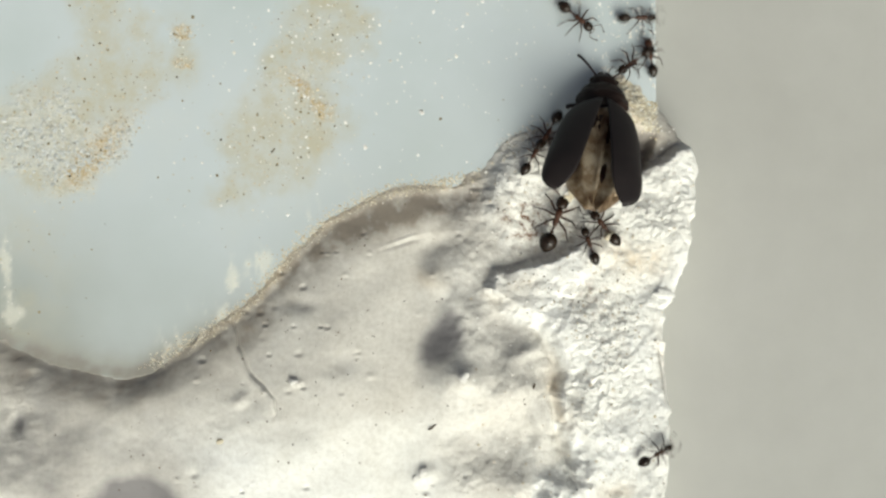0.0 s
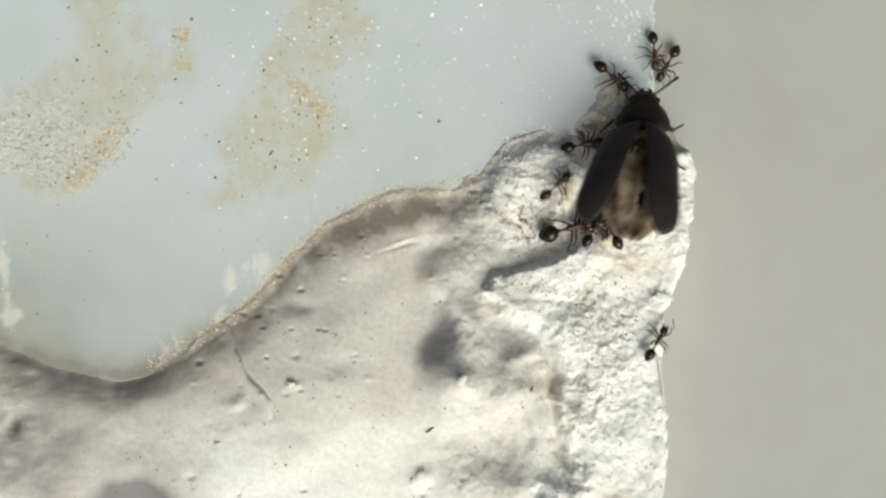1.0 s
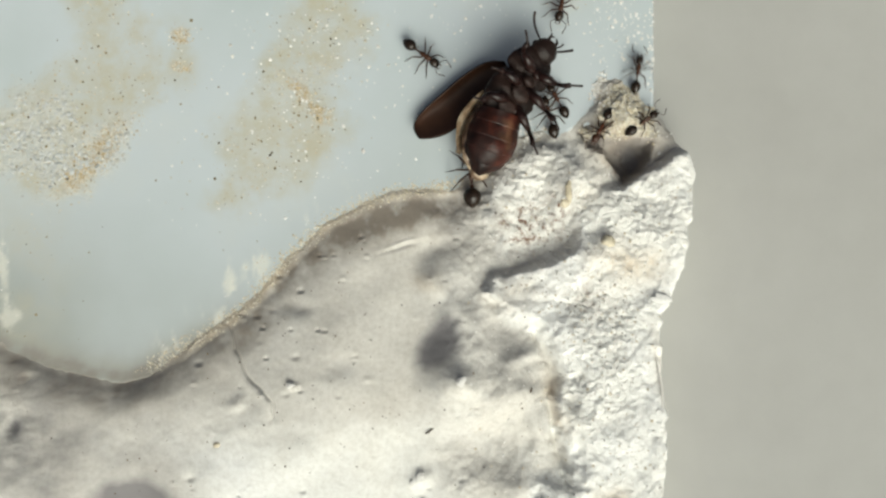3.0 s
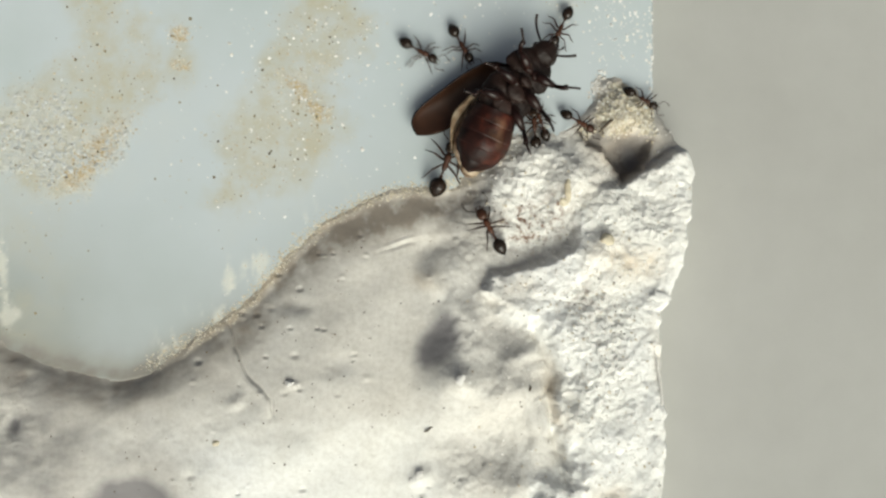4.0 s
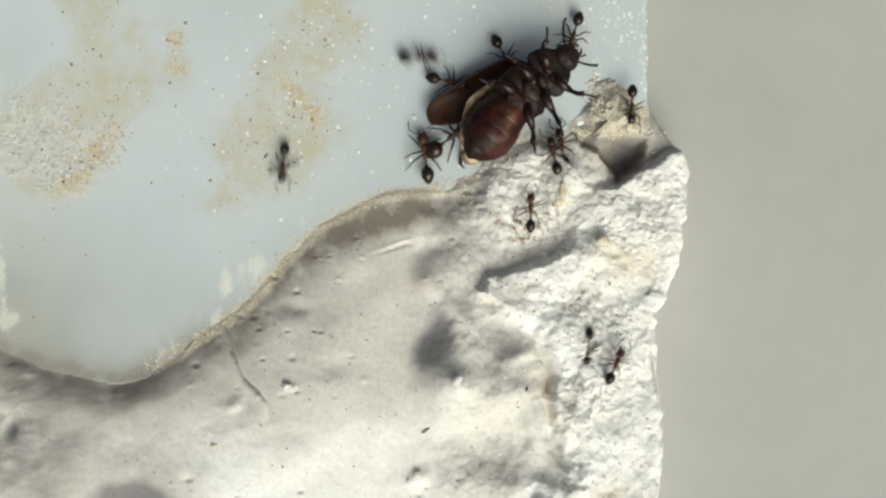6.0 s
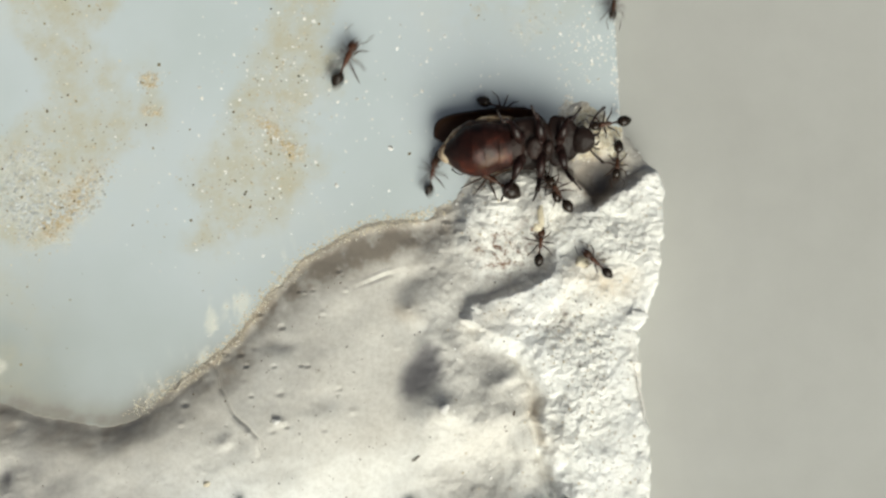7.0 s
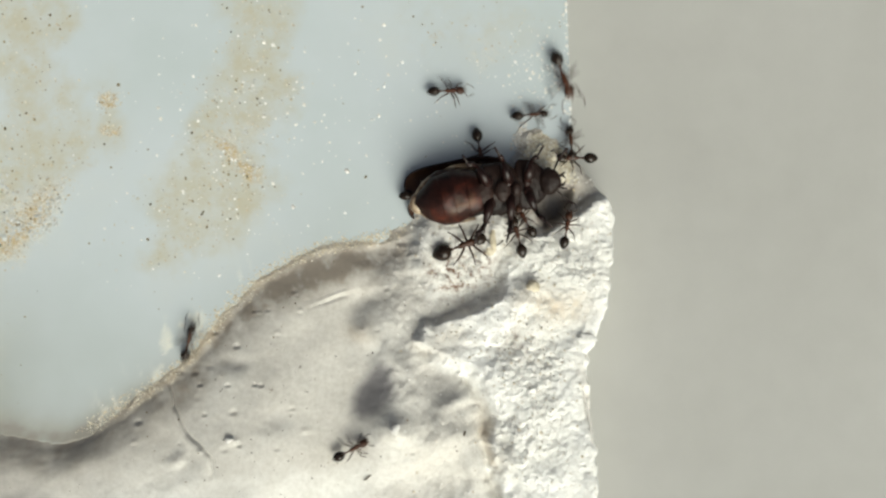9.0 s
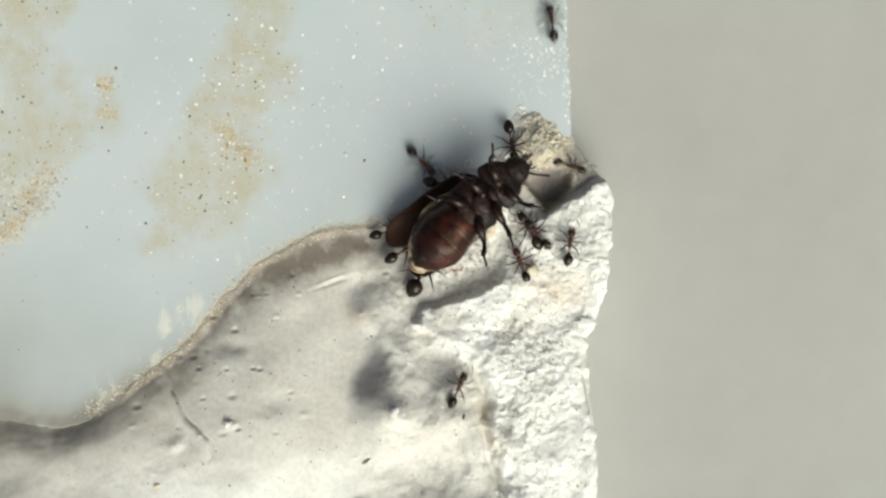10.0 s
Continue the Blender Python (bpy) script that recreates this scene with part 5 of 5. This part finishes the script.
    ant_walk(ANTS[9], [
        (0.00, 16.98, -16.00, 30), (0.25, 16.87, -12.67, 95), (0.50, 16.26, -9.68, 90), (0.75, 16.52, -8.32, 80),
        (1.00, 17.05, -6.83, 60), (1.50, 16.58, -2.90, 95), (2.00, 16.48, 2.30, 100), (2.30, 16.13, 7.34, 110),
        (2.60, 14.26, 9.78, 120), (2.90, 15.61, 13.33, 80), (3.30, 15.18, 18.20, 95), (3.70, 14.74, 22.63, 100),
        (4.00, 14.41, 22.60, 157), (4.30, 14.08, 22.58, 214), (4.60, 13.76, 22.55, 270), (4.80, 13.92, 18.94, 280),
        (4.90, 14.12, 17.14, 280), (5.00, 14.76, 15.34, 282), (5.20, 15.04, 13.17, 270), (6.30, 15.44, 9.94, 268),
        (6.50, 15.38, 8.83, 278), (7.00, 16.40, 8.70, 262), (7.50, 17.48, 7.67, 267), (7.75, 16.83, 7.96, 217),
        (8.00, 16.18, 8.25, 168), (8.50, 16.19, 10.57, 98), (9.00, 16.72, 12.81, 93), (9.20, 17.04, 15.57, 88),
        (9.50, 18.04, 17.24, 90), (9.80, 16.07, 18.24, 93), (10.00, 15.54, 21.37, 96),])
    ant_walk(ANTS[10], [
        (0.00, 7.84, -24.01, 60), (4.50, 7.39, -22.98, 60), (5.00, 8.15, -18.47, 55), (5.20, 8.99, -15.09, 60),
        (5.80, 12.61, -10.11, 59), (6.30, 15.40, -6.05, 98), (6.50, 15.36, -4.08, 118), (6.70, 15.12, -1.41, 118),
        (6.90, 14.28, 0.07, 137), (7.10, 13.80, 1.71, 127), (7.50, 12.59, 2.10, 97), (8.00, 15.00, 5.16, 108),
        (8.50, 15.83, 4.83, 88), (9.00, 16.00, 5.77, 78), (9.50, 15.55, 5.47, 78), (10.00, 16.18, 3.00, 80),])
    ant_walk(ANTS[11], [
        (0.00, 5.17, -24.91, 100), (3.60, 4.58, -22.88, 110), (4.00, 3.78, 2.00, 120), (4.10, 3.41, -0.22, 140),
        (4.40, -1.06, -1.65, 120), (4.50, -1.76, 0.45, 125), (4.60, -2.59, 2.02, 100), (4.70, -2.02, 3.89, 80),
        (4.80, -1.66, 5.41, 70), (4.90, -0.67, 5.84, 20), (5.00, -0.39, 6.23, 20), (5.10, -1.62, 6.67, 40), (5.20, -2.39, 7.75, 70),
        (5.80, -1.56, 7.75, 94), (6.30, -0.20, 8.39, 103), (6.50, -0.74, 8.14, 104), (6.60, -1.92, 8.91, 113),
        (6.70, -3.14, 9.87, 118), (6.80, -4.11, 12.49, 112), (6.90, -5.74, 15.34, 92), (7.00, -4.74, 18.07, 62),
        (7.10, -3.40, 19.08, 27), (7.20, -1.32, 19.39, 7), (7.30, 0.51, 19.11, -8), (7.40, 3.35, 18.02, -33),
        (7.50, 5.54, 16.31, -31), (7.60, 6.09, 16.22, -33), (7.80, 6.79, 16.24, -32), (7.90, 5.78, 17.12, -17),
        (8.00, 6.41, 17.68, -8), (8.10, 7.41, 18.46, 6), (8.20, 9.86, 18.66, 3), (8.30, 11.78, 19.06, 3), (8.40, 13.90, 18.30, -14),
        (8.50, 15.00, 17.56, -42), (8.60, 15.81, 16.12, -64), (8.80, 15.77, 16.24, -72), (9.00, 16.34, 17.75, -72),
        (9.10, 16.21, 20.02, -42), (9.30, 16.95, 20.36, -7), (9.50, 16.79, 21.39, 31), (9.70, 16.89, 23.81, 68),
        (10.00, 16.83, 25.70, 88),])
    ant_walk(ANTS[12], [
        (0.00, -6.42, 26.34, -80), (5.50, -3.92, 25.61, -61), (6.00, -1.01, 15.48, -1), (6.50, 1.89, 5.35, 58),
        (6.90, 2.38, 6.62, 107), (7.00, 1.57, 8.69, 75), (7.10, 1.81, 9.29, 72), (7.50, 2.72, 8.69, 59), (8.00, 1.69, 9.99, 56),
        (8.10, 1.04, 9.90, 63), (8.20, 0.47, 10.40, 68), (8.30, 0.36, 11.39, 68), (8.40, 1.20, 12.95, 58), (8.50, 3.45, 14.38, 33),
        (8.60, 4.80, 15.51, 33), (8.70, 5.91, 16.46, 38), (8.80, 6.62, 17.47, 28), (9.00, 6.97, 17.12, -0), (9.10, 8.93, 17.29, -32),
        (9.20, 10.06, 16.18, -42), (9.30, 9.65, 16.28, -47), (9.40, 8.40, 17.37, -52), (9.50, 6.92, 17.21, -57),
        (9.60, 5.48, 17.95, -82), (9.70, 4.57, 16.65, -87), (9.80, 3.95, 14.28, -82), (10.00, 4.65, 9.87, -47),])
    ant_walk(ANTS[13], [
        (0.00, -13.99, 27.67, -90), (5.20, -13.51, 25.32, -90), (5.80, -12.00, 11.29, -91), (6.30, -13.10, -0.62, -112),
        (6.50, -16.05, -7.55, -120), (6.70, -15.76, -11.41, -87), (6.90, -14.76, -16.26, -83), (7.00, -14.43, -18.03, -85),
        (7.20, -13.94, -20.35, -88), (10.00, -10.28, -20.50, -92),])
    ant_walk(ANTS[14], [
        (0.00, -26.30, -24.34, 60), (8.20, -18.48, -19.18, 68), (8.50, -16.05, -14.59, 68), (8.70, -15.31, -9.40, 68),
        (9.00, -14.77, -2.28, 74), (9.30, -7.87, 3.63, 28), (9.50, -2.63, 4.83, 16), (9.60, -0.74, 4.78, -2), (9.80, 1.75, 4.23, -2),
        (10.00, 1.89, 4.54, 13),])
    ant_walk(ANTS[15], [
        (0.00, -9.85, -25.47, 80), (8.20, -4.20, -20.28, 78), (8.50, -3.30, -15.72, 73), (8.70, -2.89, -11.66, 58),
        (9.00, -1.74, -11.31, 26), (9.30, 2.65, -8.48, 18), (9.50, 5.54, -9.42, -0), (9.80, 7.01, -9.65, 58),
        (10.00, 6.81, -8.15, 64),])
    # seconds, place in millimetres, heading, roll and pitch of the beetle
    beetle_walk([
        (0.00, 11.81, 9.00, 3.20, 80, -3, -24), (0.20, 11.89, 9.62, 3.23, 76, -3, -24), (0.30, 11.81, 10.01, 3.42, 73, -3, -24),
        (0.50, 13.0, 10.65, 3.54, 78, 0, -24), (0.70, 14.77, 9.57, 3.20, 103, 5, -16), (0.80, 14.71, 9.56, 3.20, 98, 0, -16),
        (0.90, 15.83, 8.80, 3.20, 87, 0, -16), (1.00, 14.94, 7.53, 3.20, 80, -12, -16), (1.10, 14.48, 7.72, 3.60, 78, -35, 0),
        (1.20, 11.54, 10.78, 4.34, 78, -70, 0), (1.30, 11.74, 11.12, 4.61, 86, -90, 0), (1.40, 9.74, 11.18, 4.20, 73, -105, 0),
        (1.50, 7.95, 12.06, 3.60, 46, -118, 0), (1.70, 6.61, 12.14, 3.20, 62, -140, 0), (2.00, 6.02, 11.95, 2.50, 51, -150, 0),
        (2.30, 6.06, 11.48, 3.20, 63, -125, 0), (2.40, 6.06, 11.48, 3.20, 67, -125, 0), (2.50, 6.51, 12.98, 2.50, 56, -152, 0),
        (2.70, 5.59, 12.57, 2.50, 55, -152, 0), (3.80, 5.07, 11.49, 2.50, 50, -158, 0), (4.00, 5.13, 11.80, 2.50, 50, -160, 0),
        (4.50, 5.41, 11.66, 2.50, 46, -163, 0), (5.00, 5.99, 11.48, 2.50, 41, -165, 0), (5.20, 6.14, 11.52, 2.50, 43, -163, 0),
        (6.30, 7.57, 12.27, 2.50, 39, -160, 0), (6.50, 8.45, 11.63, 2.50, 38, -152, 0), (6.70, 8.63, 11.52, 2.50, 5, -160, 0),
        (7.00, 8.94, 10.36, 2.50, 2, -155, 0), (7.50, 9.87, 9.75, 2.51, 7, -158, 0), (8.00, 10.32, 8.80, 2.50, 7, -165, 0),
        (8.50, 9.82, 8.70, 2.71, 8, -162, 0), (9.00, 10.11, 8.78, 2.50, 7, -165, 0), (9.20, 9.53, 9.49, 2.50, 15, -165, 0),
        (9.30, 8.03, 7.22, 3.74, 45, -165, 0), (9.50, 8.35, 6.79, 3.71, 36, -165, 0), (9.60, 8.30, 7.24, 3.72, 60, -165, 0),
        (9.80, 7.81, 6.84, 3.67, 44, -160, 0), (10.00, 8.35, 6.05, 3.86, 39, -168, 0),])


motions()
